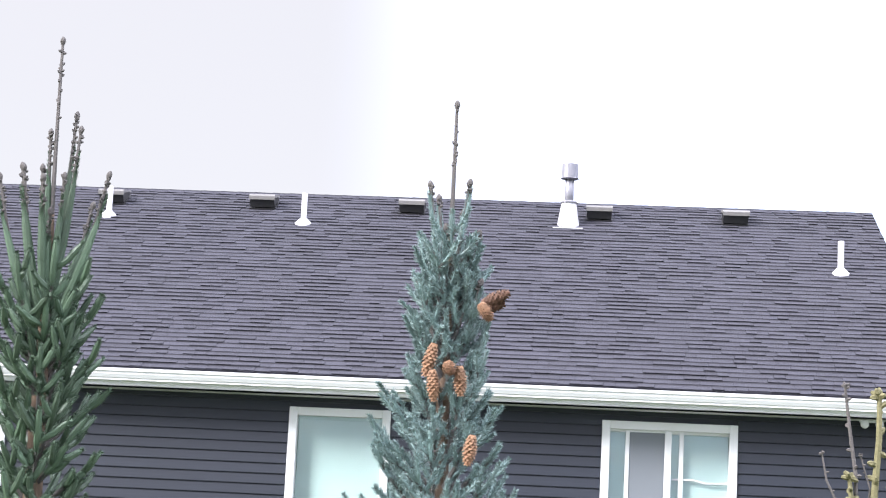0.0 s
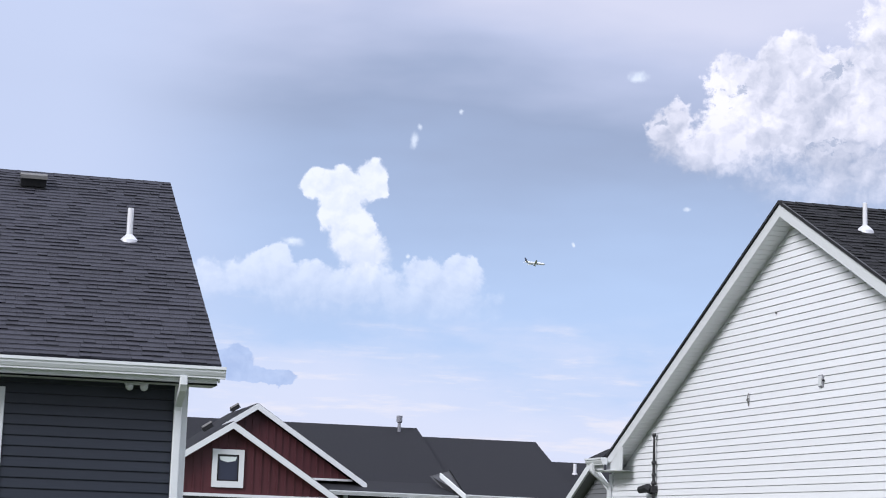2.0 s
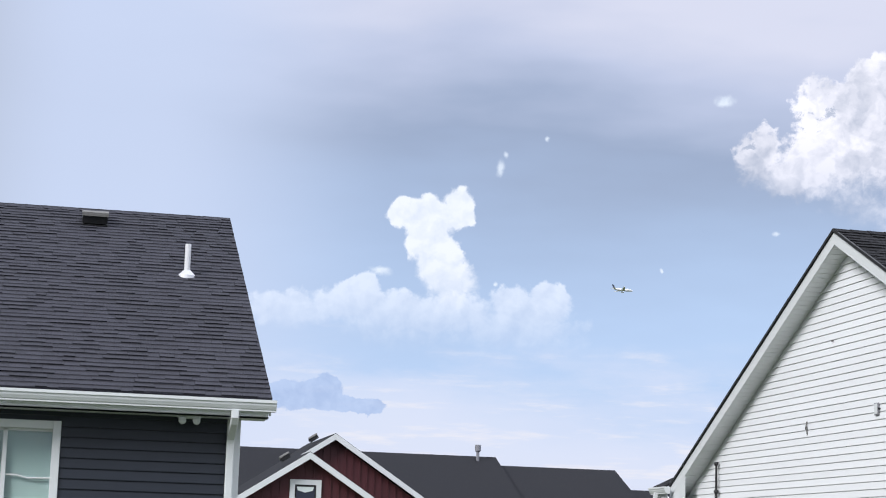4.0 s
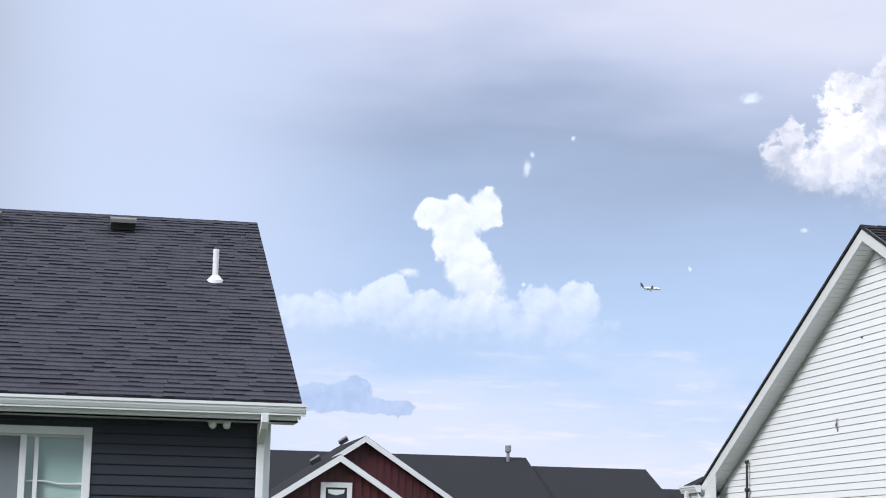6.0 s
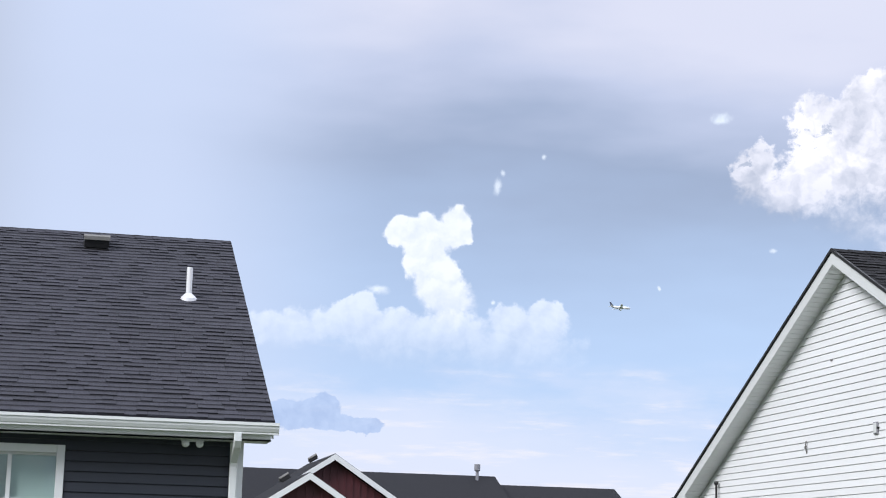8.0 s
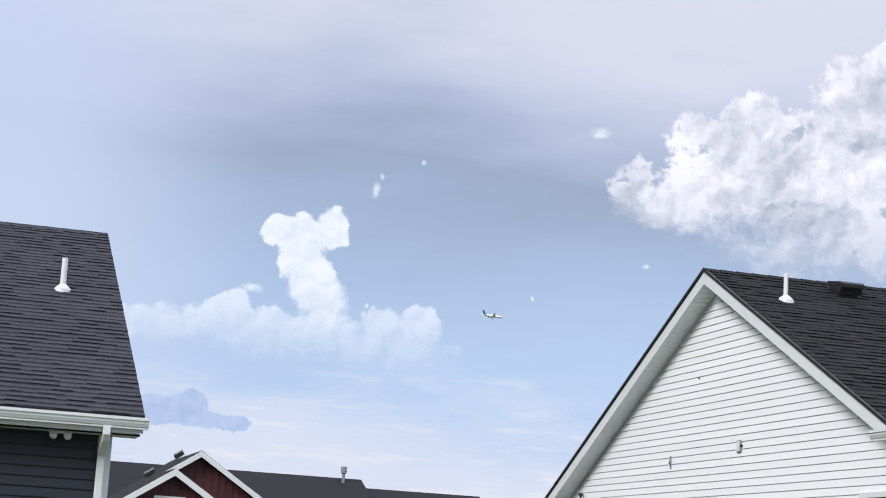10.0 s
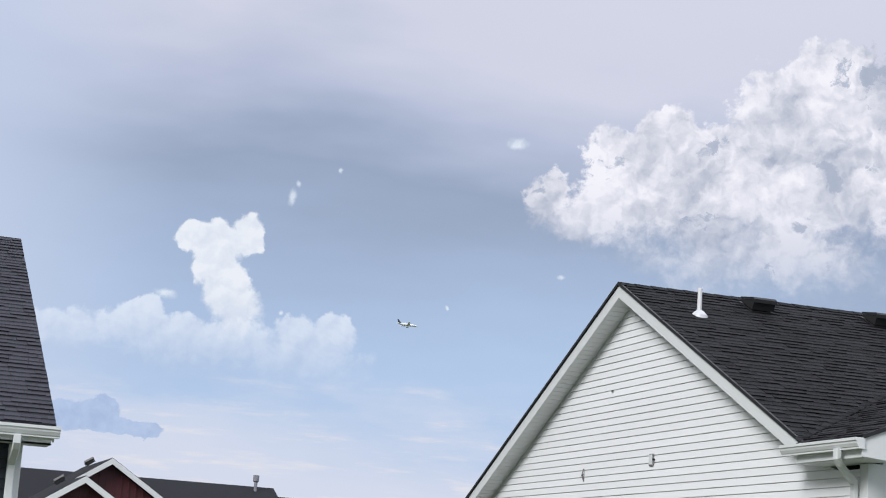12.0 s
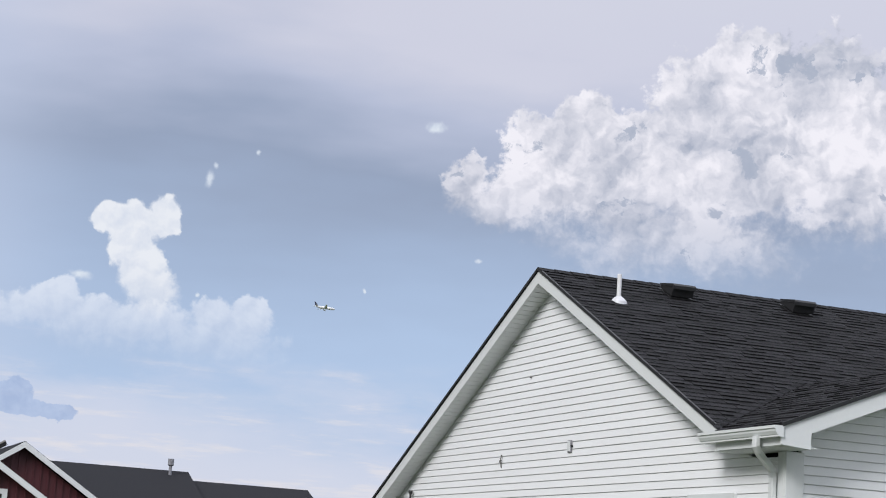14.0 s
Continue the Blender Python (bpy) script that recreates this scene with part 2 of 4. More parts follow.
TWIG_GREEN = material("mossy_twig", (0.16, 0.15, 0.075), 0.85, vary=0.35, grain=90, stain=9, bump=0.5)
NEEDLE_DARK = material("dark_green_needles", (0.072, 0.118, 0.075), 0.55, vary=0.2, grain=7, stain=3, bump=0, islands=0.35)
NEEDLE_BLUE = material("blue_green_needles", (0.2, 0.285, 0.275), 0.55, vary=0.2, grain=7, stain=3, bump=0, islands=0.35)
CONE_TAN = material("tan_cone_scales", (0.25, 0.14, 0.078), 0.75, vary=0.2, grain=60, bump=0.2, islands=0.25)
CONE_BROWN = material("brown_cone_scales", (0.15, 0.085, 0.06), 0.8, vary=0.25, grain=60, bump=0.2, islands=0.3)
GRASS = material("lawn", (0.06, 0.075, 0.035), 0.95, vary=0.35, grain=14, stain=0.15, bump=0.4)
PLANE_PAINT = material("white_aircraft_paint", (0.78, 0.79, 0.8), 0.35, vary=0.02, grain=2, bump=0)
PLANE_DARK = material("dark_blue_aircraft_paint", (0.03, 0.035, 0.06), 0.4, vary=0.05, grain=2, bump=0)


def glass_material():
    m = bpy.data.materials.new("window_glass")
    m.use_nodes = True
    g = Graph(m.node_tree)
    t = m.node_tree
    t.nodes.remove(t.nodes["Principled BSDF"])
    clear, gloss = g.node("ShaderNodeBsdfTransparent"), g.node("ShaderNodeBsdfGlossy")
    clear.inputs[0].default_value = (0.86, 0.95, 0.93, 1)
    gloss.inputs["Roughness"].default_value = 0.03
    fres = g.node("ShaderNodeFresnel")
    fres.inputs[0].default_value = 1.7
    mixed = g.node("ShaderNodeMixShader")
    g.put(fres.outputs[0], mixed.inputs[0])
    g.put(clear.outputs[0], mixed.inputs[1])
    g.put(gloss.outputs[0], mixed.inputs[2])
    g.put(mixed.outputs[0], t.nodes["Material Output"].inputs[0])
    return m


GLASS = glass_material()

# ---- mesh helpers ----


def mesh(name, verts, faces, mat, smooth=False):
    me = bpy.data.meshes.new(name)
    me.from_pydata([tuple(v) for v in verts], [], faces)
    me.materials.append(mat)
    if smooth:
        me.polygons.foreach_set("use_smooth", [True] * len(me.polygons))
    me.update()
    return me


def part(name, me, parent=None, label="", m=None):
    """Links mesh data as one object under a thing or a part."""
    ob = new(name, me)
    if parent is not None:
        ob.parent = parent
    if m is not None:
        ob.matrix_local = m
    if label:
        ob["label"] = label
    return ob


def thing(name, label, category, group="", kind="", m=None):
    ob = new(name)
    ob.empty_display_size = 0.2
    if m is not None:
        ob.matrix_world = m
    return tagged(ob, label, category, group, kind)


class Shape:
    """Collects vertices and faces of one part."""

    def __init__(self):
        self.v, self.f = [], []

    def add(self, verts, faces):
        k = len(self.v)
        self.v += [Vector(p) for p in verts]
        self.f += [tuple(i + k for i in q) for q in faces]
        return self

    def box(self, a, b, bevel=0.0):
        bm = bmesh.new()
        bmesh.ops.create_cube(bm, size=1)
        c, s = [(p + q) / 2 for p, q in zip(a, b)], [abs(q - p) for p, q in zip(a, b)]
        bmesh.ops.transform(bm, matrix=Matrix.Translation(c) @ Matrix.Diagonal((*s, 1)), verts=bm.verts)
        if bevel:
            bmesh.ops.bevel(bm, geom=bm.edges[:], offset=bevel, segments=1, affect="EDGES")
        bm.verts.index_update()
        self.add([v.co.copy() for v in bm.verts], [[v.index for v in f.verts] for f in bm.faces])
        bm.free()
        return self

    def prism(self, outline, way):
        """An outline of points swept along a vector."""
        n = len(outline)
        way = Vector(way)
        faces = [tuple(range(n))[::-1], tuple(range(n, 2 * n))] + [(i, (i + 1) % n, n + (i + 1) % n, n + i) for i in range(n)]
        return self.add([Vector(p) for p in outline] + [Vector(p) + way for p in outline], faces)

    def tube(self, path, radii, sides=10, caps=True):
        path = [Vector(p) for p in path]
        rings, faces, verts = len(path), [], []
        for i, p in enumerate(path):
            d = (path[min(i + 1, rings - 1)] - path[max(i - 1, 0)]).normalized()
            a = d.orthogonal().normalized() if abs(d.z) > 0.9 else d.cross(Vector((0, 0, 1))).normalized()
            if abs(d.z) > 0.9:
                a = (Vector((1, 0, 0)) - d * d.x).normalized()
            b = d.cross(a)
            r = radii[i] if isinstance(radii, (list, tuple)) else radii
            for k in range(sides):
                t = 2 * math.pi * k / sides
                verts.append(p + (a * math.cos(t) + b * math.sin(t)) * r)
        for i in range(rings - 1):
            for k in range(sides):
                k2 = (k + 1) % sides
                faces.append((i * sides + k, i * sides + k2, (i + 1) * sides + k2, (i + 1) * sides + k))
        if caps:
            faces += [tuple(range(sides))[::-1], tuple(range((rings - 1) * sides, rings * sides))]
        return self.add(verts, faces)

    def done(self, name, mat, smooth=False):
        return mesh(name, self.v, self.f, mat, smooth)


def frame_of(origin, along, up):
    """Local axes of a roof side: x along the eave, y up the slope, z out of it."""
    x = Vector(along).normalized()
    y = Vector(up).normalized()
    z = x.cross(y)
    return Matrix(((x.x, y.x, z.x, origin[0]), (x.y, y.y, z.y, origin[1]), (x.z, y.z, z.z, origin[2]), (0, 0, 0, 1)))


WIDTHS = (0.13, 0.18, 0.24, 0.31)


def tab_shape(width, thick):
    e = EXPOSED * 1.04
    g = 0.002
    return ([(g, 0, -0.002), (width - g, 0, -0.002), (width - g, 0, thick), (g, 0, thick), (g, e, -0.002), (width - g, e, -0.002), (width - g, e, 0.0015), (g, e, 0.0015)],
            [(0, 1, 2, 3), (3, 2, 6, 7), (0, 3, 7, 4), (1, 5, 6, 2)])


def shingled(roof, rise, span, mat, mat_piece, near, seed):
    """Courses of laminated shingle tabs on a roof side; span(s) gives the reach along the eave at height s, near(u, s) the stretch laid as single pieces."""
    rng = random.Random(seed)
    rest = Shape()
    kinds = {}
    count = 0
    course = 0
    s = 0.0
    while s < rise - 0.02:
        lo, hi = span(s + 0.07)
        u = lo - rng.random() * 0.2
        while u < hi:
            width = rng.choice(WIDTHS)
            thick = rng.choice((0.006, 0.007, 0.015, 0.017))
            a, b = max(u, lo), min(u + width, hi)
            if b - a > 0.03:
                whole = b - a > width - 0.001
                if whole and count < 300 and near(u, s):
                    key = (width, thick)
                    if key not in kinds:
                        kinds[key] = mesh("shingle", *tab_shape(width, thick), mat_piece)
                    part("shingle", kinds[key], roof, m=pose(u, s + rng.uniform(-0.002, 0.002), 0))
                    count += 1
                else:
                    v, f = tab_shape(b - a, thick)
                    k = len(rest.v)
                    j = rng.uniform(-0.002, 0.002)
                    rest.v += [(p[0] + a, p[1] + s + j, p[2]) for p in v]
                    rest.f += [tuple(i + k for i in q) for q in f]
            u += width
        s += EXPOSED
        course += 1
    tagged(part("shingles", rest.done("shingles", mat), roof), kind="stuff")


def pipe_vent(m, label, high=0.42, r=0.04):
    """Plumbing vent on a roof side with a flared flashing."""
    t = thing("vent_pipe", label, "vent pipe", "plumbing vents on the roof", m=m)
    part("pipe", Shape().tube([(0, 0, -0.05), (0, 0, high - 0.004), (0, 0, high)], [r, r, r * 0.9], 16).done("pipe", PVC, False), t)
    part("flashing", Shape().tube([(0, 0, -0.07), (0, 0, -0.02), (0, 0, 0.03), (0, 0, 0.055)], [0.13, 0.12, 0.072, r + 0.006], 16).done("flashing", LEAD, False), t, "pale metal flashing cone")
    return t


def box_vent(m, label, cap=None):
    """Low square roof vent with a sloping hood and a dark open front."""
    t = thing("roof_vent", label, "roof vent", "box vents near the ridge", m=m)
    part("hood", Shape().prism([(-0.175, -0.19, 0.03), (-0.175, -0.19, 0.17), (-0.175, 0.2, 0.07), (-0.175, 0.2, 0.03)], (0.35, 0, 0)).done("hood", DARK_METAL), t)
    part("cap", Shape().prism([(-0.185, -0.215, 0.15), (-0.185, -0.2, 0.2), (-0.185, -0.16, 0.215), (-0.185, 0.22, 0.095), (-0.185, 0.22, 0.075), (-0.185, -0.19, 0.172)], (0.37, 0, 0)).done("cap", cap or GALV_DULL), t, "" if cap else "dull grey sheet metal cap")
    part("base_plate", Shape().box((-0.18, -0.2, -0.004), (0.18, 0.24, 0.014)).done("base_plate", DARK_METAL), t)
    part("throat", Shape().box((-0.14, -0.14, 0.0), (0.14, 0.14, 0.06)).done("throat", DARK_METAL), t)
    return t


GALV_DULL = material("weathered_sheet_metal", (0.19, 0.185, 0.18), 0.6, 0.3, vary=0.2, grain=20, bump=0.1)


def gutter(start, finish, out, parent=None, drop=0.125, wide=0.12):
    """K-style gutter trough between two points; out is the way it faces."""
    a, b, o = Vector(start), Vector(finish), Vector(out).normalized()
    z = Vector((0, 0, 1))
    prof = [(0, 0), (0, -drop), (wide * 0.62, -drop), (wide * 0.62, -drop * 0.86), (wide * 0.7, -drop * 0.8), (wide * 0.86, -drop * 0.5), (wide * 0.88, -drop * 0.3), (wide, -drop * 0.26), (wide, 0), (wide - 0.018, 0),
            (wide - 0.018, -0.012), (wide - 0.006, -0.012), (wide - 0.016, -drop * 0.2), (wide * 0.58, -drop + 0.006), (0.004, -drop + 0.006), (0.004, 0)]
    s = Shape().prism([a + o * p + z * q for p, q in prof], b - a)
    for e, k in ((a, -0.003), (b, 0.003)):
        s.prism([e + o * p + z * q for p, q in prof[:9]], (b - a).normalized() * k)
    me = s.done("gutter", WHITE)
    return part("gutter", me, parent)


def downspout(points, parent, across=(1, 0, 0), size=(0.085, 0.062)):
    """Rectangular pipe with elbows and a strap; across is its wide way."""
    s = Shape()
    pts = [Vector(p) for p in points]
    u = Vector(across).normalized()
    n = len(pts)
    v = []
    for i, p in enumerate(pts):
        d0 = (pts[i] - pts[i - 1]).normalized() if i else (pts[1] - pts[0]).normalized()
        d1 = (pts[i + 1] - pts[i]).normalized() if i < n - 1 else d0
        t = (d0 + d1).normalized()
        q = u.cross(t).normalized()
        k = 1 / max(0.6, t.dot(d1))
        for a, b in ((-1, -0.7), (-0.8, -1), (0.8, -1), (1, -0.7), (1, 0.7), (0.8, 1), (-0.8, 1), (-1, 0.7)):
            v.append(p + u * a * size[0] / 2 + q * b * size[1] / 2 * k)
    f = [tuple(range(8))[::-1], tuple(range(8 * n - 8, 8 * n))]
    for i in range(n - 1):
        f += [(i * 8 + k, i * 8 + (k + 1) % 8, i * 8 + 8 + (k + 1) % 8, i * 8 + 8 + k) for k in range(8)]
    s.add(v, f)
    return part("downspout", s.done("downspout", WHITE), parent)


GAP = 0.010


def plank(length, reveal, mat, lean=0.014):
    """One lap of siding along x, facing -y, with an open shadow gap under the lap above it."""
    h = reveal - GAP
    prof = [(0, 0.0), (-lean - 0.016, 0.0), (-lean - 0.017, 0.006), (-0.017, h), (-0.001, h), (-0.001, reveal), (0, reveal)]
    return Shape().prism([(0, y, z) for y, z in prof], (length, 0, 0)).done("siding_plank", mat)


def sloped_plank(lo, hi, top_lo, top_hi, reveal, mat, lean=0.012, gap=0.006):
    """A lap whose ends are cut to a gable: reach lo..hi at its foot, top_lo..top_hi at its head."""
    h = reveal - gap
    rows = []
    for y, z in [(0, 0.0), (-lean - 0.016, 0.0), (-lean - 0.017, 0.006), (-0.017, h), (-0.001, h), (-0.001, reveal), (0, reveal)]:
        t = z / reveal
        rows.append(((lo + (top_lo - lo) * t, y, z), (hi + (top_hi - hi) * t, y, z)))
    n = len(rows)
    v = [r[0] for r in rows] + [r[1] for r in rows]
    return mesh("siding_plank", v, [tuple(range(n)), tuple(range(2 * n - 1, n - 1, -1))] + [(i, n + i, n + (i + 1) % n, (i + 1) % n) for i in range(n)], mat)

# ---- ground ----
ground = Shape().add([(-4000, -4000, 0), (4000, -4000, 0), (4000, 4000, 0), (-4000, 4000, 0)], [(0, 1, 2, 3)])
tagged(part("ground", ground.done("ground", GRASS)), "flat mown lawn reaching to the horizon", "lawn", kind="structure")

# ---- house with navy siding ----
EAVE_Y, EAVE_Z, RIDGE_Y, RIDGE_Z = 21.0, 3.314, 27.445, 6.501
END_X, FAR_X = 2.481, -13.0
WALL_Y, WALL_L, WALL_R = 21.42, -12.7, 2.165
SLOPE = (RIDGE_Z - EAVE_Z) / (RIDGE_Y - EAVE_Y)
RISE = math.hypot(RIDGE_Z - EAVE_Z, RIDGE_Y - EAVE_Y)
navy_house = thing("house", "single-storey house with navy lap siding and grey shingle roof", "house", m=pose(0, 0, 0))
WINDOWS = ((-9.2, -8.06), (-4.78, -3.70), (-1.297, 0.128))
SILL, HEAD = 1.45, 2.945


def wall_front():
    s = Shape()
    xs = [WALL_L] + [x for w2 in WINDOWS for x in w2] + [WALL_R - 0.02]
    for i in range(0, len(xs), 2):
        s.box((xs[i], WALL_Y + 0.001, 0.0), (xs[i + 1], WALL_Y + 0.16, 3.06))
    for a, b in WINDOWS:
        s.box((a, WALL_Y + 0.001, 0.0), (b, WALL_Y + 0.16, SILL))
        s.box((a, WALL_Y + 0.001, HEAD), (b, WALL_Y + 0.16, 3.06))
    return s


navy_wall = part("wall", wall_front().done("wall", NAVY), navy_house)
side = Shape()
back_y = 2 * RIDGE_Y - WALL_Y
for x in (WALL_R - 0.18, WALL_L):
    side.prism([(x, WALL_Y + 0.17, 0), (x, back_y, 0), (x, back_y, 3.0), (x, RIDGE_Y, RIDGE_Z - 0.35), (x, WALL_Y + 0.17, 3.0)], (0.16, 0, 0))
side.box((WALL_L, back_y, 0), (WALL_R - 0.02, back_y + 0.15, 3.0))
part("wall", side.done("wall", NAVY), navy_house)

# laps of siding, cut round the windows
REVEAL = 0.116
laps = {}
z = 0.25
while z < 3.04:
    cuts = [(WALL_L, WALL_R - 0.13)]
    if z + REVEAL > SILL - 0.06 and z < HEAD + 0.03:
        cuts = []
        edge = WALL_L
        for a, b in WINDOWS:
            cuts.append((edge, a - 0.03))
            edge = b + 0.03
        cuts.append((edge, WALL_R - 0.13))
    for a, b in cuts:
        key = round(b - a, 3)
        if key not in laps:
            laps[key] = plank(b - a, REVEAL, NAVY)
        part("siding_plank", laps[key], navy_wall, m=pose(a, WALL_Y, z))
    z += REVEAL


def corner_post(x, y, top, parent, mat, sx=-1, sy=1, w2=0.155):
    """L-shaped corner trim."""
    s = Shape()
    s.box((x, y - 0.04, 0.1), (x + sx * w2, y + 0.006, top), 0.004)
    s.box((x - 0.028 * sx * -1 * 0 + 0.0, y + 0.006, 0.1), (x + sx * 0.022, y + sy * w2, top), 0.004)
    return part("corner_trim", s.done("corner_trim", mat), parent)


corner_post(WALL_R + 0.012, WALL_Y, 3.08, navy_house, WHITE)

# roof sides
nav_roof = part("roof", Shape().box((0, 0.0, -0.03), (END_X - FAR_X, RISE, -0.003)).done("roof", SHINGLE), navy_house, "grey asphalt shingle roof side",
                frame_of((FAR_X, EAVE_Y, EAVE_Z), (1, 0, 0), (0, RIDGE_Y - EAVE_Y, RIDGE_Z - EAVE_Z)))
part("roof", Shape().box((0, 0.0, -0.03), (END_X - FAR_X, RISE, 0.0)).done("roof", SHINGLE), navy_house,
     m=frame_of((END_X, 2 * RIDGE_Y - EAVE_Y, EAVE_Z), (-1, 0, 0), (0, -(RIDGE_Y - EAVE_Y), RIDGE_Z - EAVE_Z)))
# ridge caps


def ridge_pieces(x0, x1, y, z, slope, mat, parent):
    k = 0.007
    n = 0.135
    e = 0.262
    me = mesh("ridge_shingle", [(0, -n, -n * slope + 0.016 + k), (e, -n, -n * slope + 0.012), (e, 0, 0.014), (0, 0, 0.014 + k), (0, n, -n * slope + 0.016 + k), (e, n, -n * slope + 0.012),
                                (0, -n, -n * slope + 0.005), (0, 0, 0.004), (0, n, -n * slope + 0.005)], [(0, 1, 2, 3), (3, 2, 5, 4), (6, 0, 3, 7), (7, 3, 4, 8)], mat)
    x = x0
    while x < x1 - 0.1:
        part("ridge_shingle", me, parent, m=pose(x, y, z))
        x += 0.26


ridge_pieces(FAR_X, END_X - 0.2, RIDGE_Y, RIDGE_Z, SLOPE, SHINGLE_PIECE, navy_house)
# rakes, soffit and fascia
for x0, x1 in ((END_X - 0.03, END_X - 0.005), (FAR_X + 0.005, FAR_X + 0.03)):
    for sg in (1, -1):
        rake = Shape().prism([(x0, RIDGE_Y - sg * (RIDGE_Y - EAVE_Y - 0.03), EAVE_Z - 0.02), (x0, RIDGE_Y, RIDGE_Z - 0.035), (x0, RIDGE_Y, RIDGE_Z - 0.22), (x0, RIDGE_Y - sg * (RIDGE_Y - EAVE_Y - 0.03), EAVE_Z - 0.2)], (x1 - x0, 0, 0))
        part("rake_board", rake.done("rake_board", WHITE), navy_house)
part("soffit", Shape().box((FAR_X + 0.03, EAVE_Y + 0.04, 3.085), (END_X - 0.03, WALL_Y + 0.1, 3.1)).done("soffit", WHITE), navy_house)
part("fascia", Shape().box((FAR_X + 0.01, EAVE_Y + 0.02, 3.08), (END_X - 0.04, EAVE_Y + 0.04, 3.29)).box((FAR_X + 0.01, EAVE_Y + 0.02, 3.08), (END_X - 0.04, EAVE_Y + 0.075, 3.1)).done("fascia", WHITE), navy_house)
gutter((FAR_X - 0.03, EAVE_Y + 0.018, 3.285), (END_X + 0.04, EAVE_Y + 0.018, 3.285), (0, -1, 0), navy_house, 0.13)
downspout([(2.06, 20.95, 3.16), (2.06, 20.95, 3.08), (2.06, 21.0, 3.02), (2.06, 21.32, 2.86), (2.06, 21.33, 2.8), (2.06, 21.33, 0.2)], navy_house)


def window(a, b, parent, halves):
    """White vinyl window: outer frame, sashes, glass, blind and a dim box behind."""
    y = WALL_Y
    f = Shape()
    t = 0.062
    f.box((a - 0.03, y - 0.048, SILL - 0.03), (a + t, y + 0.09, HEAD + 0.03), 0.005)
    f.box((b - t, y - 0.048, SILL - 0.03), (b + 0.03, y + 0.09, HEAD + 0.03), 0.005)
    f.box((a + t, y - 0.046, HEAD - t), (b - t, y + 0.09, HEAD + 0.029), 0.005)
    f.box((a + t, y - 0.046, SILL - 0.029), (b - t, y + 0.09, SILL + t), 0.005)
    win = part("window", f.done("window", WHITE), parent, "white vinyl framed window with lowered blind")
    lo, hi = SILL + t, HEAD - t
    if halves:
        mid = (a + b) / 2 - 0.02
        part("mullion", Shape().box((mid - 0.03, y - 0.012, lo), (mid + 0.045, y + 0.08, hi), 0.004).done("mullion", WHITE), win)
        part("sash", Shape().box((a + t + 0.17, y + 0.01, lo), (a + t + 0.215, y + 0.035, hi), 0.003).box((a + t, y + 0.012, hi - 0.025), (mid - 0.03, y + 0.034, hi), 0.003).done("sash", WHITE), win)
        part("sash", Shape().box((mid + 0.13, y + 0.03, lo), (mid + 0.18, y + 0.055, hi), 0.003).box((mid + 0.045, y + 0.03, hi - 0.03), (b - t, y + 0.054, hi), 0.003).done("sash", WHITE), win)
        part("screen", Shape().box((a + t + 0.2, y + 0.02, lo), (mid - 0.03, y + 0.024, hi - 0.01)).done("screen", SCREEN), win, "dark grey insect screen")
        part("cord", Shape().tube([(mid + 0.06, y + 0.052, 2.36), (mid + 0.3, y + 0.052, 2.36), (mid + 0.42, y + 0.052, 2.33), (b - t, y + 0.052, 2.335)], 0.012, 6).done("cord", WHITE), win)
    pane = part("pane", Shape().box((a + t, y + 0.058, lo), (b - t, y + 0.062, hi)).done("pane", GLASS), win)
    pane.visible_shadow = False
    sl = Shape()
    zz = lo
    while zz < hi - 0.02:
        sl.add([(a + t, y + 0.085, zz), (b - t, y + 0.085, zz), (b - t, y + 0.1, zz + 0.03), (a + t, y + 0.1, zz + 0.03)], [(0, 1, 2, 3)])
        zz += 0.027
    sl.box((a + t, y + 0.075, hi - 0.04), (b - t, y + 0.12, hi))
    part("blind", sl.done("blind", BLIND), win, "closed white horizontal blind")
    part("reveal", Shape().box((a, y + 0.35, SILL), (b, y + 0.36, HEAD)).box((a - 0.01, y + 0.16, SILL), (a, y + 0.36, HEAD)).box((b, y + 0.16, SILL), (b + 0.01, y + 0.36, HEAD))
         .box((a, y + 0.16, HEAD), (b, y + 0.36, HEAD + 0.01)).box((a, y + 0.16, SILL - 0.01), (b, y + 0.36, SILL)).done("reveal", ROOM), win)


for (a, b), halves in zip(WINDOWS, (False, False, True)):
    window(a, b, navy_house, halves)

# twin floodlight under the soffit
lamp = thing("floodlight", "white twin floodlight fixed under the soffit", "floodlight", m=pose(1.57, 21.2, 3.085))
part("mount", Shape().box((-0.13, -0.03, -0.03), (0.13, 0.03, 0.002), 0.006).done("mount", WHITE), lamp)
for dx in (-0.08, 0.08):
    part("lamp_head", Shape().tube([(dx, 0.03, -0.045), (dx, -0.03, -0.05), (dx, -0.07, -0.058)], [0.03, 0.045, 0.042], 12).done("lamp_head", WHITE, True), lamp)


def on_navy(x, y):
    return pose(x, y, EAVE_Z + SLOPE * (y - EAVE_Y) + 0.012)


LEAN = math.degrees(math.atan(SLOPE))
for x, y in ((1.706, 24.889), (-5.552, 26.159), (-8.34, 26.2)):
    pipe_vent(on_navy(x, y), "white plumbing vent pipe with pale flashing on the shingles", 0.41)
for x in (0.48, -1.43, -4.09, -6.24, -8.44):
    box_vent(on_navy(x, 26.85) @ pose(0, 0, 0, LEAN), "dark metal box vent just below the roof ridge")

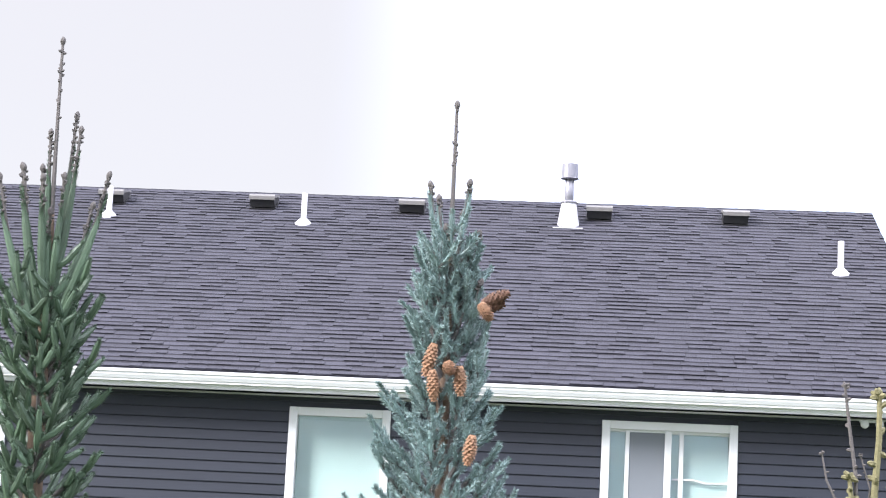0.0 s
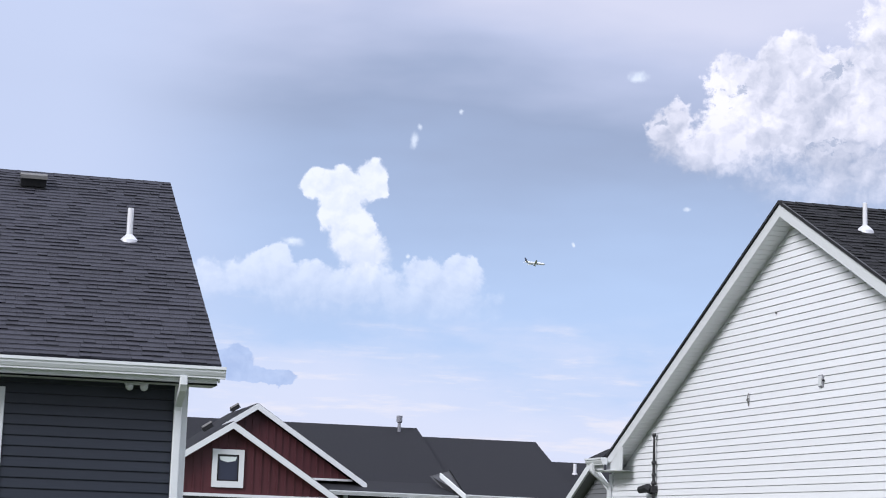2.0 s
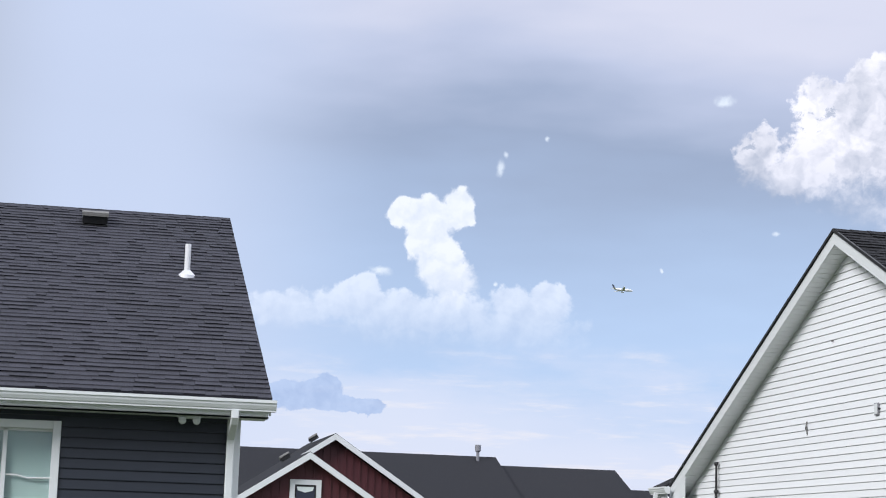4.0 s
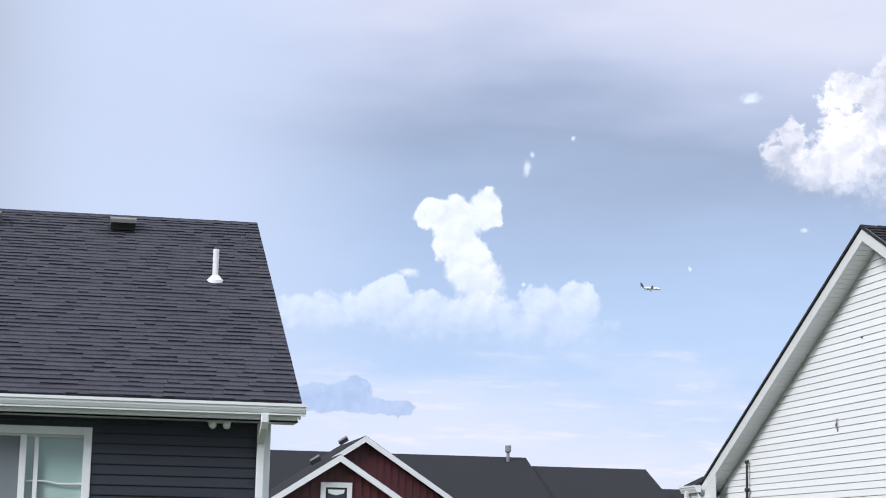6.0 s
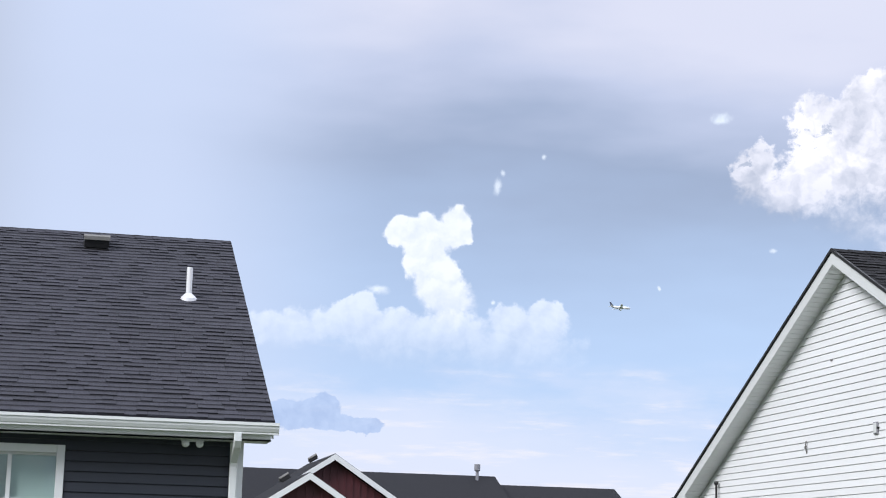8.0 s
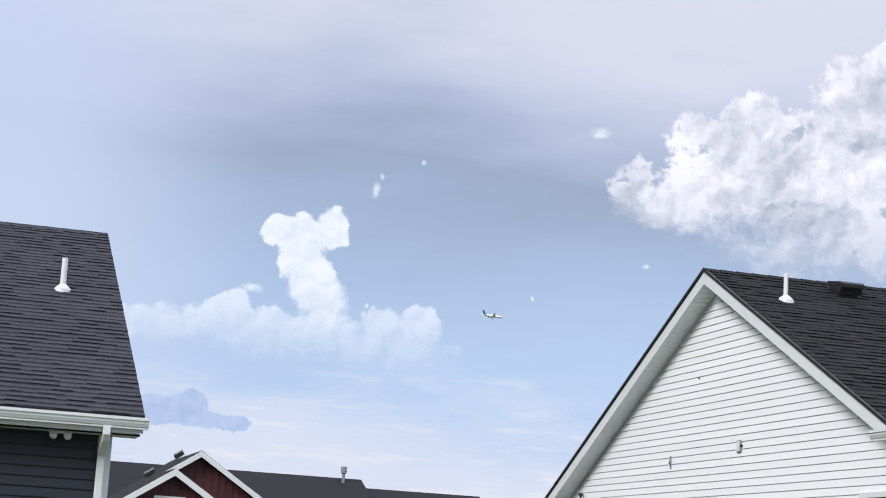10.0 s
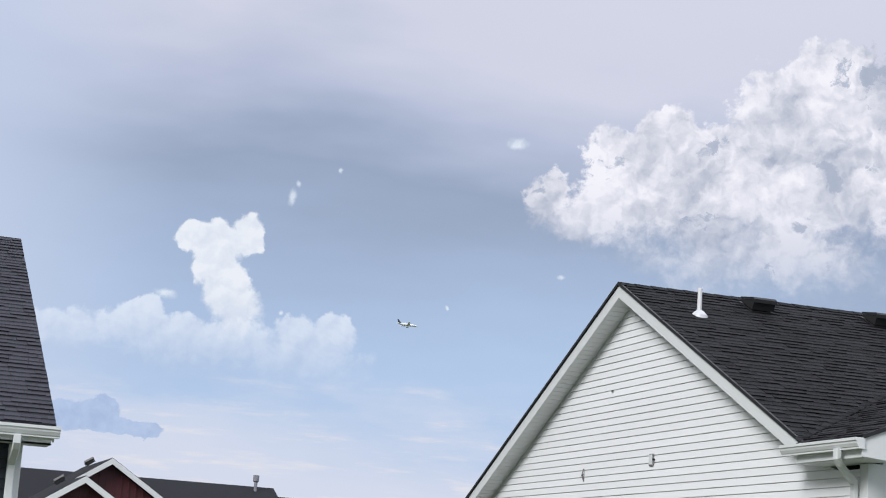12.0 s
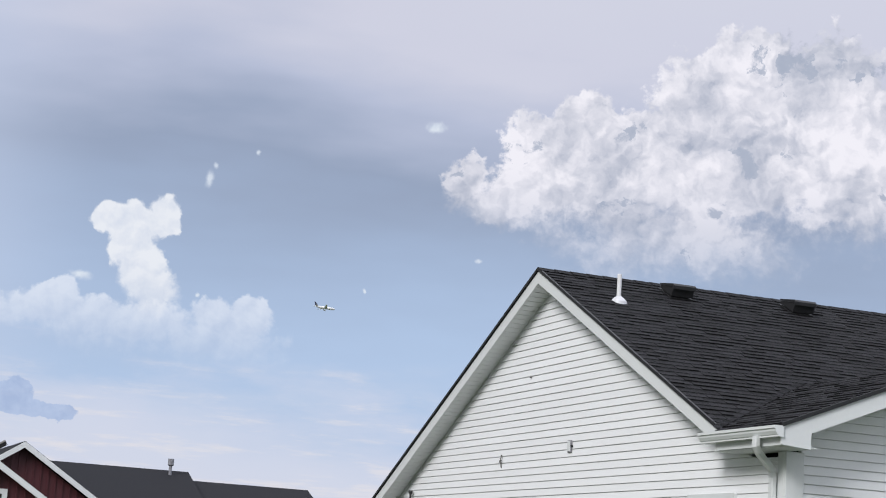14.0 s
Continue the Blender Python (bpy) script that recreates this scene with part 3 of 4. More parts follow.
flue = thing("flue", "galvanised double-wall flue with round cap on the roof", "chimney flue", m=on_navy(-1.86, 26.5))
part("flashing", Shape().box((-0.21, -0.2, -0.1), (0.21, 0.2, -0.085)).tube([(0, 0, -0.12), (0, 0, 0.04), (0, 0, 0.31)], [0.17, 0.145, 0.1], 20).done("flashing", LEAD), flue, "pale flared metal flashing")
part("storm_collar", Shape().tube([(0, 0, 0.29), (0, 0, 0.31), (0, 0, 0.325)], [0.125, 0.118, 0.07], 20).done("storm_collar", GALV, True), flue)
part("pipe", Shape().tube([(0, 0, 0.2), (0, 0, 0.7)], 0.062, 20).done("pipe", GALV, True), flue)
part("cap", Shape().tube([(0, 0, 0.63), (0, 0, 0.64), (0, 0, 0.65), (0, 0, 0.82), (0, 0, 0.845), (0, 0, 0.86)], [0.1, 0.128, 0.115, 0.115, 0.115, 0.05], 24).done("cap", GALV), flue)

# ---- white house ----
RX, RY, RZ = 10.72, 24.204, 6.358          # peak of the gable's rake
WS = 0.488
WX = 11.055                                # gable wall
SOUTH_Y, NORTH_Y = 18.73, 31.18
SOUTH_Z, NORTH_Z = RZ - WS * (RY - SOUTH_Y), RZ - WS * (NORTH_Y - RY)
CORNER_Y, BACK_Y = 17.86, 31.75
white_house = thing("house", "house with white lap siding, gables and charcoal shingle roof", "house", m=pose(0, 0, 0))


def roof_under(y):
    return RZ - WS * abs(RY - y) - 0.2


g = Shape()
g.prism([(WX + 0.001, CORNER_Y + 0.2, 0), (WX + 0.001, BACK_Y, 0), (WX + 0.001, BACK_Y, 2.72), (WX + 0.001, NORTH_Y - 0.3, roof_under(NORTH_Y - 0.3)), (WX + 0.001, RY, roof_under(RY)),
         (WX + 0.001, SOUTH_Y + 0.3, roof_under(SOUTH_Y + 0.3)), (WX + 0.001, SOUTH_Y, 3.4), (WX + 0.001, CORNER_Y + 0.2, 3.4)], (0.16, 0, 0))
gable = part("wall", g.done("wall", WHITE_VINYL), white_house)
turn = pose(0, 0, 0, 0, 0, -90)            # plank faces -x, its length runs to -y
STEP = 0.104
z = 0.3
while z < roof_under(RY) - 0.03:
    def reach(h):
        n = NORTH_Y - 0.2 if h < roof_under(NORTH_Y - 0.2) else RY + (roof_under(RY) - h) / WS
        s2 = CORNER_Y if h < 3.36 else RY - (roof_under(RY) - h) / WS
        if h < 2.7:
            n = BACK_Y - 0.06
        return n, s2
    n0, s0 = reach(z)
    n1, s1 = reach(z + STEP)
    part("siding_plank", sloped_plank(0, n0 - s0, n0 - n1, n0 - s1, STEP, WHITE_VINYL), gable, m=Matrix.Translation((WX, n0, z)) @ turn)
    z += STEP
rest = Shape()
rest.prism([(11.3, CORNER_Y + 0.02, 0), (14.7, CORNER_Y + 0.02, 0), (14.7, CORNER_Y + 0.02, 3.55), (13.0, CORNER_Y + 0.02, 4.3), (11.3, CORNER_Y + 0.02, 3.6)], (0, 0.16, 0))
front = part("wall", rest.done("wall", WHITE_VINYL), white_house)
part("wall", Shape().box((25.8, CORNER_Y, 0), (26, BACK_Y, 3)).box((11.3, BACK_Y - 0.2, 0), (25.7, BACK_Y, 2.7)).box((14.75, SOUTH_Y + 0.3, 0), (25.7, SOUTH_Y + 0.45, 3.4)).done("wall", WHITE_VINYL), white_house)
# wing facing the yard
WING_X, WING_Z, WING_FRONT = 10.64, SOUTH_Z + 0.005, 17.33
WING_RIDGE_X, WP = 13.0, 0.39           # wing ridge and pitch
z = 0.3
while z < 5.6:
    def left_at(h):
        return 11.22 if h < 3.62 else 11.22 + (h - 3.62) / WP
    a, b = left_at(z), 2 * WING_RIDGE_X - left_at(z)
    c, d = left_at(z + STEP), 2 * WING_RIDGE_X - left_at(z + STEP)
    if d - c > 0.1:
        part("siding_plank", sloped_plank(0, b - a, c - a, d - a, STEP, WHITE_VINYL), front, m=pose(a, CORNER_Y + 0.02, z))
    z += STEP
ct = Shape()
ct.box((WX - 0.044, CORNER_Y - 0.03, 0.1), (WX + 0.19, CORNER_Y + 0.012, 3.45), 0.004)
ct.box((WX - 0.045, CORNER_Y + 0.013, 0.1), (WX - 0.002, CORNER_Y + 0.14, 3.45), 0.004)
part("corner_trim", ct.done("corner_trim", WHITE), white_house)
ct = Shape().box((WX - 0.045, BACK_Y - 0.14, 0.1), (WX - 0.002, BACK_Y + 0.02, 2.68), 0.004)
part("corner_trim", ct.done("corner_trim", WHITE), white_house)

# main roof
fall = math.hypot(1, WS)
south_len = (RY - SOUTH_Y) * fall
main_len = 15.0
south = Shape()
vx = WING_RIDGE_X - WING_X
vy = vx * WP / WS
wing_fall = math.hypot(1, WP)
south.prism([(0, 0, -0.03), (vx, vy * fall, -0.03), (2 * vx, 0, -0.03), (main_len, 0, -0.03), (main_len, south_len, -0.03), (0, south_len, -0.03)], (0, 0, 0.027))
south_roof = part("roof", south.done("roof", BLACK_SHINGLE), white_house, "charcoal shingle roof side", frame_of((RX, SOUTH_Y, SOUTH_Z), (1, 0, 0), (0, 1, WS)))
north_len = (NORTH_Y - RY) * fall
part("roof", Shape().box((0, 0, -0.03), (main_len, north_len, 0)).done("roof", BLACK_SHINGLE), white_house, m=frame_of((RX + main_len, NORTH_Y, NORTH_Z), (-1, 0, 0), (0, -1, WS)))
wing = Shape()
depth = SOUTH_Y - WING_FRONT
wing.prism([(0, 0, -0.03), (depth, 0, -0.03), (depth, vx * wing_fall, -0.03), (-vy, vx * wing_fall, -0.03)], (0, 0, 0.027))
wing_roof = part("roof", wing.done("roof", BLACK_SHINGLE), white_house, "charcoal shingle roof side of the wing", frame_of((WING_X, SOUTH_Y, WING_Z), (0, -1, 0), (1, 0, WP)))
part("roof", Shape().prism([(-depth, 0, -0.03), (0, 0, -0.03), (vy, vx * wing_fall, -0.03), (-depth, vx * wing_fall, -0.03)], (0, 0, 0.03)).done("roof", BLACK_SHINGLE), white_house,
     m=frame_of((2 * WING_RIDGE_X - WING_X, SOUTH_Y, WING_Z), (0, 1, 0), (-1, 0, WP)))
# far wing roof over the north eave
part("roof", Shape().prism([(0.35, 0, -0.03), (1.0, 0, -0.03), (1.0, 0.4, -0.03), (0.35, 0.4, -0.03)], (0, 0, 0.03)).done("roof", BLACK_SHINGLE), white_house,
     m=frame_of((WING_X, NORTH_Y + 1.0, NORTH_Z), (0, -1, 0), (1, 0, WS)))
ridge_pieces(RX, RX + main_len - 0.1, RY, RZ, WS, BLACK_SHINGLE_PIECE, white_house)
# woven valley: shingles lapped across the fold
val = Shape()
rngv = random.Random(5)
t = 0.05
while t < 2.3:
    p = Vector((WING_X + t, SOUTH_Y + t * WP / WS, WING_Z + t * WP + 0.013))
    j = rngv.uniform(-0.02, 0.02)
    val.add([p + Vector((-0.07 + j, 0.03, 0.03 * WS + 0.008)), p + Vector((0.0, 0.0, 0.002)), p + Vector((0.14, 0.112, 0.14 * WP + 0.006)), p + Vector((0.05 + j, 0.15, 0.15 * WS + 0.008))], [(0, 1, 2, 3)])
    t += 0.16
part("valley_shingles", val.done("valley_shingles", BLACK_SHINGLE), white_house)

# rake boards and soffits of the gable
for y_end, z_end in ((SOUTH_Y, SOUTH_Z), (NORTH_Y, NORTH_Z)):
    rk = Shape().prism([(RX + 0.02, RY, RZ - 0.03), (RX + 0.02, y_end, z_end - 0.03), (RX + 0.02, y_end, z_end - 0.215), (RX + 0.02, RY, RZ - 0.215)], (0.025, 0, 0))
    part("rake_board", rk.done("rake_board", WHITE), white_house)
for y_end, z_end in ((SOUTH_Y, SOUTH_Z), (NORTH_Y, NORTH_Z)):
    edge = Shape().prism([(RX - 0.005, RY, RZ + 0.016), (RX - 0.005, y_end, z_end + 0.016), (RX - 0.005, y_end, z_end - 0.03), (RX - 0.005, RY, RZ - 0.03)], (0.03, 0, 0))
    part("drip_edge", edge.done("drip_edge", DARK_METAL), white_house, "thin dark edge of the shingles")
for y_end, z_end, sg in ((SOUTH_Y, SOUTH_Z, -1), (NORTH_Y, NORTH_Z, 1)):
    # soffit panels with narrow joints
    n = 64
    so = Shape()
    for i in range(n):
        a, b = i / n, (i + 1) / n - 0.0016
        ya, yb = RY + (y_end - RY) * a, RY + (y_end - RY) * b
        za, zb = RZ + (z_end - RZ) * a - 0.2, RZ + (z_end - RZ) * b - 0.2
        so.prism([(RX + 0.045, ya, za), (RX + 0.045, yb, zb), (RX + 0.045, yb, zb - 0.012), (RX + 0.045, ya, za - 0.012)], (WX + 0.01 - RX - 0.045, 0, 0))
    so.prism([(RX + 0.045, RY, RZ - 0.18), (RX + 0.045, y_end, z_end - 0.18), (RX + 0.045, y_end, z_end - 0.195), (RX + 0.045, RY, RZ - 0.195)], (WX + 0.01 - RX - 0.045, 0, 0))
    part("soffit", so.done("soffit", WHITE), white_house)
# wing rake, eave box, soffit, gutters
for sg in (1, -1):
    x0, x1 = WING_RIDGE_X - sg * vx, WING_RIDGE_X
    zr = WING_Z + vx * WP
    wr = Shape().prism([(x0, WING_FRONT + 0.02, WING_Z - 0.03), (x1, WING_FRONT + 0.02, zr - 0.03), (x1, WING_FRONT + 0.02, zr - 0.22), (x0 + sg * 0.38, WING_FRONT + 0.02, WING_Z - 0.22 + 0.38 * WP),
              (x0 + sg * 0.38, WING_FRONT + 0.02, WING_Z - 0.25), (x0, WING_FRONT + 0.02, WING_Z - 0.22)], (0, 0.025, 0))
    part("rake_board", wr.done("rake_board", WHITE), white_house)
part("drip_edge", Shape().prism([(WING_X, WING_FRONT - 0.005, WING_Z + 0.016), (WING_RIDGE_X, WING_FRONT - 0.005, zr + 0.016), (WING_RIDGE_X, WING_FRONT - 0.005, zr - 0.03), (WING_X, WING_FRONT - 0.005, WING_Z - 0.03)], (0, 0.03, 0)).done("drip_edge", DARK_METAL), white_house)
part("soffit", Shape().box((WING_X + 0.04, WING_FRONT + 0.045, WING_Z - 0.235), (WX + 0.05, SOUTH_Y + 0.1, WING_Z - 0.22))
     .prism([(WX, WING_FRONT + 0.045, WING_Z - 0.06), (WING_RIDGE_X, WING_FRONT + 0.045, zr - 0.2), (WING_RIDGE_X, WING_FRONT + 0.045, zr - 0.215), (WX, WING_FRONT + 0.045, WING_Z - 0.075)], (0, CORNER_Y - WING_FRONT, 0)).done("soffit", WHITE), white_house)
part("fascia", Shape().box((WING_X + 0.02, WING_FRONT + 0.045, WING_Z - 0.225), (WING_X + 0.04, SOUTH_Y + 0.05, WING_Z - 0.02)).done("fascia", WHITE), white_house)
gutter((WING_X + 0.018, SOUTH_Y + 0.27, WING_Z - 0.02), (WING_X + 0.018, WING_FRONT + 0.0, WING_Z - 0.02), (-1, 0, 0), white_house, 0.12)
downspout([(10.57, 17.75, 3.57), (10.57, 17.75, 3.46), (10.62, 17.78, 3.4), (10.95, 18.02, 3.24), (10.965, 18.03, 3.16), (10.965, 18.03, 0.2)], white_house, (0, 1, 0))
# north corner
part("fascia", Shape().box((WING_X + 0.02, NORTH_Y - 0.05, NORTH_Z - 0.23), (WING_X + 0.04, NORTH_Y + 0.55, NORTH_Z - 0.02)).box((WING_X + 0.04, NORTH_Y - 0.45, NORTH_Z - 0.245), (WX + 0.05, NORTH_Y + 0.55, NORTH_Z - 0.23))
     .prism([(RX + 0.02, NORTH_Y - 0.75, NORTH_Z + 0.15), (RX + 0.02, NORTH_Y, NORTH_Z - 0.2), (RX + 0.02, NORTH_Y, NORTH_Z - 0.245), (RX + 0.02, NORTH_Y - 0.75, NORTH_Z - 0.245)], (0.02, 0, 0)).done("fascia", WHITE), white_house)
gutter((WING_X + 0.018, NORTH_Y + 0.6, NORTH_Z - 0.02), (WING_X + 0.018, NORTH_Y - 0.25, NORTH_Z - 0.02), (-1, 0, 0), white_house, 0.12)
downspout([(10.57, 31.45, 2.84), (10.57, 31.45, 2.72), (10.6, 31.45, 2.68), (10.95, 31.62, 2.46), (10.965, 31.64, 2.4), (10.965, 31.64, 0.2)], white_house, (0, 1, 0))

# roof furniture
wl = math.degrees(math.atan(WS))


def on_white(x, y):
    return pose(x, y, RZ - WS * (RY - y) + 0.012)


pipe_vent(on_white(11.52, 23.15), "white plumbing vent pipe with pale flashing on dark shingles", 0.37, 0.032)
for x in (12.75, 14.8, 17.2):
    box_vent(on_white(x, 23.75) @ pose(0, 0, 0, wl), "black metal box vent just below the dark ridge", DARK_METAL)

# fittings on the gable wall
box = thing("outlet_box", "small white outlet box with grey rim on the siding", "outlet box", m=pose(WX - 0.03, 23.45, 3.77))
part("rim", Shape().box((-0.02, -0.06, -0.085), (0.004, 0.06, 0.085), 0.006).done("rim", GALV), box)
part("cover", Shape().box((-0.028, -0.046, -0.07), (-0.019, 0.046, 0.07), 0.004).done("cover", WHITE), box)
part("knob", Shape().tube([(-0.03, -0.085, 0), (0.0, -0.085, 0)], 0.014, 8).done("knob", DARK_METAL), box)
hook = thing("wall_hook", "thin grey metal hook in the white siding", "hook", m=pose(WX - 0.03, 25.82, 3.66))
part("stem", Shape().tube([(0, 0.01, -0.1), (-0.02, 0.0, -0.03), (-0.03, -0.01, 0.02), (-0.012, 0.0, 0.09)], 0.01, 6).done("stem", GALV_DULL), hook)
part("hook", Shape().tube([(-0.02, 0.03, -0.02), (-0.035, 0.0, 0.0), (-0.02, -0.03, 0.01)], 0.009, 6).done("hook", GALV_DULL), hook)
speck = thing("bolt", "tiny grey bolt head fixed in the white siding", "bolt", m=pose(WX - 0.03, 24.9, 4.86))
part("bolt_head", Shape().tube([(-0.02, 0, 0), (0.002, 0, 0)], 0.016, 8).done("cap", GALV_DULL), speck)
mast = thing("antenna_mast", "thin black antenna mast clamped to the gable wall", "antenna", m=pose(10.97, 29.5, 2.2))
part("pole", Shape().tube([(0, 0, -0.9), (0, 0, 0.55), (0, 0, 1.1)], [0.028, 0.024, 0.018], 10).done("pole", DARK_METAL), mast)
for h, r in ((0.28, 0.045), (0.42, 0.04), (0.62, 0.045), (1.08, 0.04)):
    part("collar", Shape().tube([(0, 0, h - 0.03), (0, 0, h), (0, 0, h + 0.03)], [r * 0.8, r, r * 0.8], 10).done("collar", DARK_METAL), mast)
part("camera_body", Shape().tube([(-0.02, 0.03, 0.16), (-0.05, 0.12, 0.2), (-0.1, 0.36, 0.17)], [0.07, 0.075, 0.06], 10).box((-0.06, -0.05, 0.12), (0.06, 0.1, 0.24), 0.01).done("camera_body", DARK_METAL), mast)
part("bracket", Shape().box((-0.05, -0.05, -0.9), (0.085, 0.05, -0.02), 0.008).done("bracket", WHITE), mast, "pale mounting box under the mast")
low = thing("wall_window", "white framed window in the white gable wall", "window", m=pose(WX - 0.03, 19.46, 2.4))
part("frame", Shape().box((-0.03, -0.56, -0.7), (0.01, -0.48, 0.62), 0.004).box((-0.03, 0.48, -0.7), (0.01, 0.56, 0.62), 0.004).box((-0.03, -0.48, 0.55), (0.01, 0.48, 0.62), 0.004).box((-0.03, -0.48, -0.7), (0.01, 0.48, -0.62), 0.004).done("frame", WHITE), low)
part("pane", Shape().box((-0.012, -0.48, -0.62), (-0.004, 0.48, 0.55)).done("pane", PLANE_DARK), low)

# ---- red houses beyond ----


def gabled(x0, x1, y0, y1, eave, peak_x, peak_z, mat, parent, over=0.35, name="roof"):
    """Roof whose ridge runs away from the yard, with white rakes on its front."""
    for sg, xe in ((1, x0), (-1, x1)):
        L = math.hypot(peak_x - xe, peak_z - eave)
        m = frame_of((xe, y1 if sg > 0 else y0 - over, eave), (0, -1 if sg > 0 else 1, 0), (peak_x - xe, 0, peak_z - eave))
        part(name, Shape().box((0, 0, -0.12), (y1 - y0 + over, L, 0)).done(name, FAR_SHINGLE), parent, m=m)


def rake_pair(x0, x1, y, eave, peak_x, peak_z, parent, deep=0.25):
    for xe in (x0, x1):
        part("rake_board", Shape().prism([(xe, y, eave - 0.02), (peak_x, y, peak_z - 0.02), (peak_x, y, peak_z - deep), (xe, y, eave - deep)], (0, -0.05, 0)).done("rake_board", WHITE), parent)


red_house = thing("house", "red board-and-batten house with white trimmed twin gables", "house", m=pose(0, 0, 0))
# lower front gable
part("wall", Shape().prism([(5.0, 62, 2.55), (12.2, 62, 2.55), (8.63, 62, 4.75)], (0, 0.2, 0)).done("wall", RED), red_house)
part("wall", Shape().box((4.9, 62.02, 0), (12.3, 62.3, 2.5)).done("wall", DARK_WALL), red_house, "charcoal lower wall")
gabled(4.73, 12.53, 62.0, 70.0, 2.43, 8.63, 4.96, FAR_SHINGLE, red_house)
rake_pair(4.73, 12.53, 61.65, 2.43, 8.63, 4.96, red_house)
part("trim_band", Shape().box((4.9, 61.9, 2.46), (12.1, 62.0, 2.56)).box((11.4, 61.7, 2.3), (12.4, 62.0, 2.47)).box((4.9, 61.92, 2.0), (11.4, 62.0, 2.22)).done("trim_band", WHITE), red_house)
x = 5.2
while x < 12.0:
    top = 4.70 - abs(x - 8.63) * 0.649
    if top > 2.65 and not 7.95 < x < 9.15:
        part("batten", Shape().box((x - 0.025, 61.965, 2.56), (x + 0.025, 62.0, top)).done("batten", RED), red_house)
    elif 7.95 < x < 9.15:
        part("batten", Shape().box((x - 0.025, 61.965, 4.05), (x + 0.025, 62.0, top)).done("batten", RED), red_house)
    x += 0.28
rw = part("window", Shape().box((8.03, 61.92, 2.77), (8.2, 62.0, 4.03)).box((8.92, 61.92, 2.77), (9.09, 62.0, 4.03)).box((8.2, 61.92, 3.86), (8.92, 62.0, 4.03)).box((8.2, 61.92, 2.77), (8.92, 62.0, 2.98)).done("window", WHITE), red_house, "white framed gable window")
part("sash", Shape().box((8.2, 61.95, 2.98), (8.25, 62.0, 3.86)).box((8.87, 61.95, 2.98), (8.92, 62.0, 3.86)).box((8.25, 61.95, 3.8), (8.87, 62.0, 3.86)).box((8.25, 61.95, 2.98), (8.87, 62.0, 3.03)).done("sash", DARK_METAL), rw)
part("pane", Shape().box((8.25, 61.97, 3.03), (8.87, 61.99, 3.8)).done("pane", PLANE_DARK), rw)
part("valance", Shape().prism([(8.27, 61.955, 3.79), (8.85, 61.955, 3.79), (8.8, 61.955, 3.66), (8.55, 61.955, 3.6), (8.3, 61.955, 3.67)], (0, 0.01, 0)).done("valance", BLIND), rw)
# upper gable behind
part("wall", Shape().prism([(6.8, 70, 3.36), (14.5, 70, 3.36), (10.69, 70, 5.9)], (0, 0.2, 0)).done("wall", RED), red_house)
gabled(6.37, 15.01, 70.0, 77.4, 3.3, 10.69, 6.13, FAR_SHINGLE, red_house)
rake_pair(6.37, 15.01, 69.65, 3.3, 10.69, 6.13, red_house)
part("trim_band", Shape().box((10.5, 69.9, 3.34), (14.5, 70.0, 3.42)).done("trim_band", WHITE), red_house)
x = 9.2
while x < 14.3:
    top = 5.85 - abs(x - 10.69) * 0.655
    if top > 3.5:
        part("batten", Shape().box((x - 0.025, 69.965, 3.42), (x + 0.025, 70.0, top)).done("batten", RED), red_house)
    x += 0.28
for x, y, z in ((10.25, 72.2, 5.98), (8.15, 64.2, 4.78)):
    box_vent(pose(x, y, z) @ pose(0, 0, 0, 0, -33), "dark box vent on the red house roof")


def slope_roof(x0, x1, y0, z0, y1, z1, parent, label=""):
    m = frame_of((x0, y0, z0), (1, 0, 0), (0, y1 - y0, z1 - z0))
    return part("roof", Shape().box((0, 0, -0.1), (x1 - x0, math.hypot(y1 - y0, z1 - z0), 0)).done("roof", FAR_SHINGLE), parent, label, m)


# long main roof with stepped ridges
slope_roof(2.0, 18.85, 70.2, 2.98, 77.5, 5.92, red_house, "grey shingle main roof")
part("roof", Shape().prism([(18.85, 70.2, 2.9), (18.85, 77.5, 5.9), (18.85, 84.0, 2.9)], (-0.15, 0, 0)).done("roof", FAR_SHINGLE), red_house)
slope_roof(12.6, 18.3, 68.6, 2.95, 71.0, 3.42, red_house, "low porch roof")
gutter((12.7, 68.6, 2.97), (18.32, 68.6, 2.94), (0, -1, 0), red_house, 0.16, 0.14)
part("post", Shape().box((17.7, 68.7, 0), (18.0, 69.0, 2.85), 0.01).done("post", WHITE), red_house)
part("post", Shape().box((13.95, 68.75, 0), (14.1, 68.9, 2.85), 0.01).done("post", WHITE), red_house)
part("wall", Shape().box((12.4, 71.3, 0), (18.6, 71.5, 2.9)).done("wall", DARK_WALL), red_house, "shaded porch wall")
part("door_head", Shape().box((14.9, 71.2, 2.3), (17.3, 71.3, 2.45)).done("door_head", WHITE), red_house)
chim = thing("flue", "small metal flue on a grey shingle roof", "chimney flue", m=pose(17.95, 77.0, 5.72))
part("pipe", Shape().tube([(0, 0, -0.1), (0, 0, 0.4)], 0.07, 12).done("pipe", GALV), chim)
part("cap", Shape().tube([(0, 0, 0.36), (0, 0, 0.4), (0, 0, 0.66)], [0.08, 0.13, 0.13], 12).done("cap", GALV), chim)

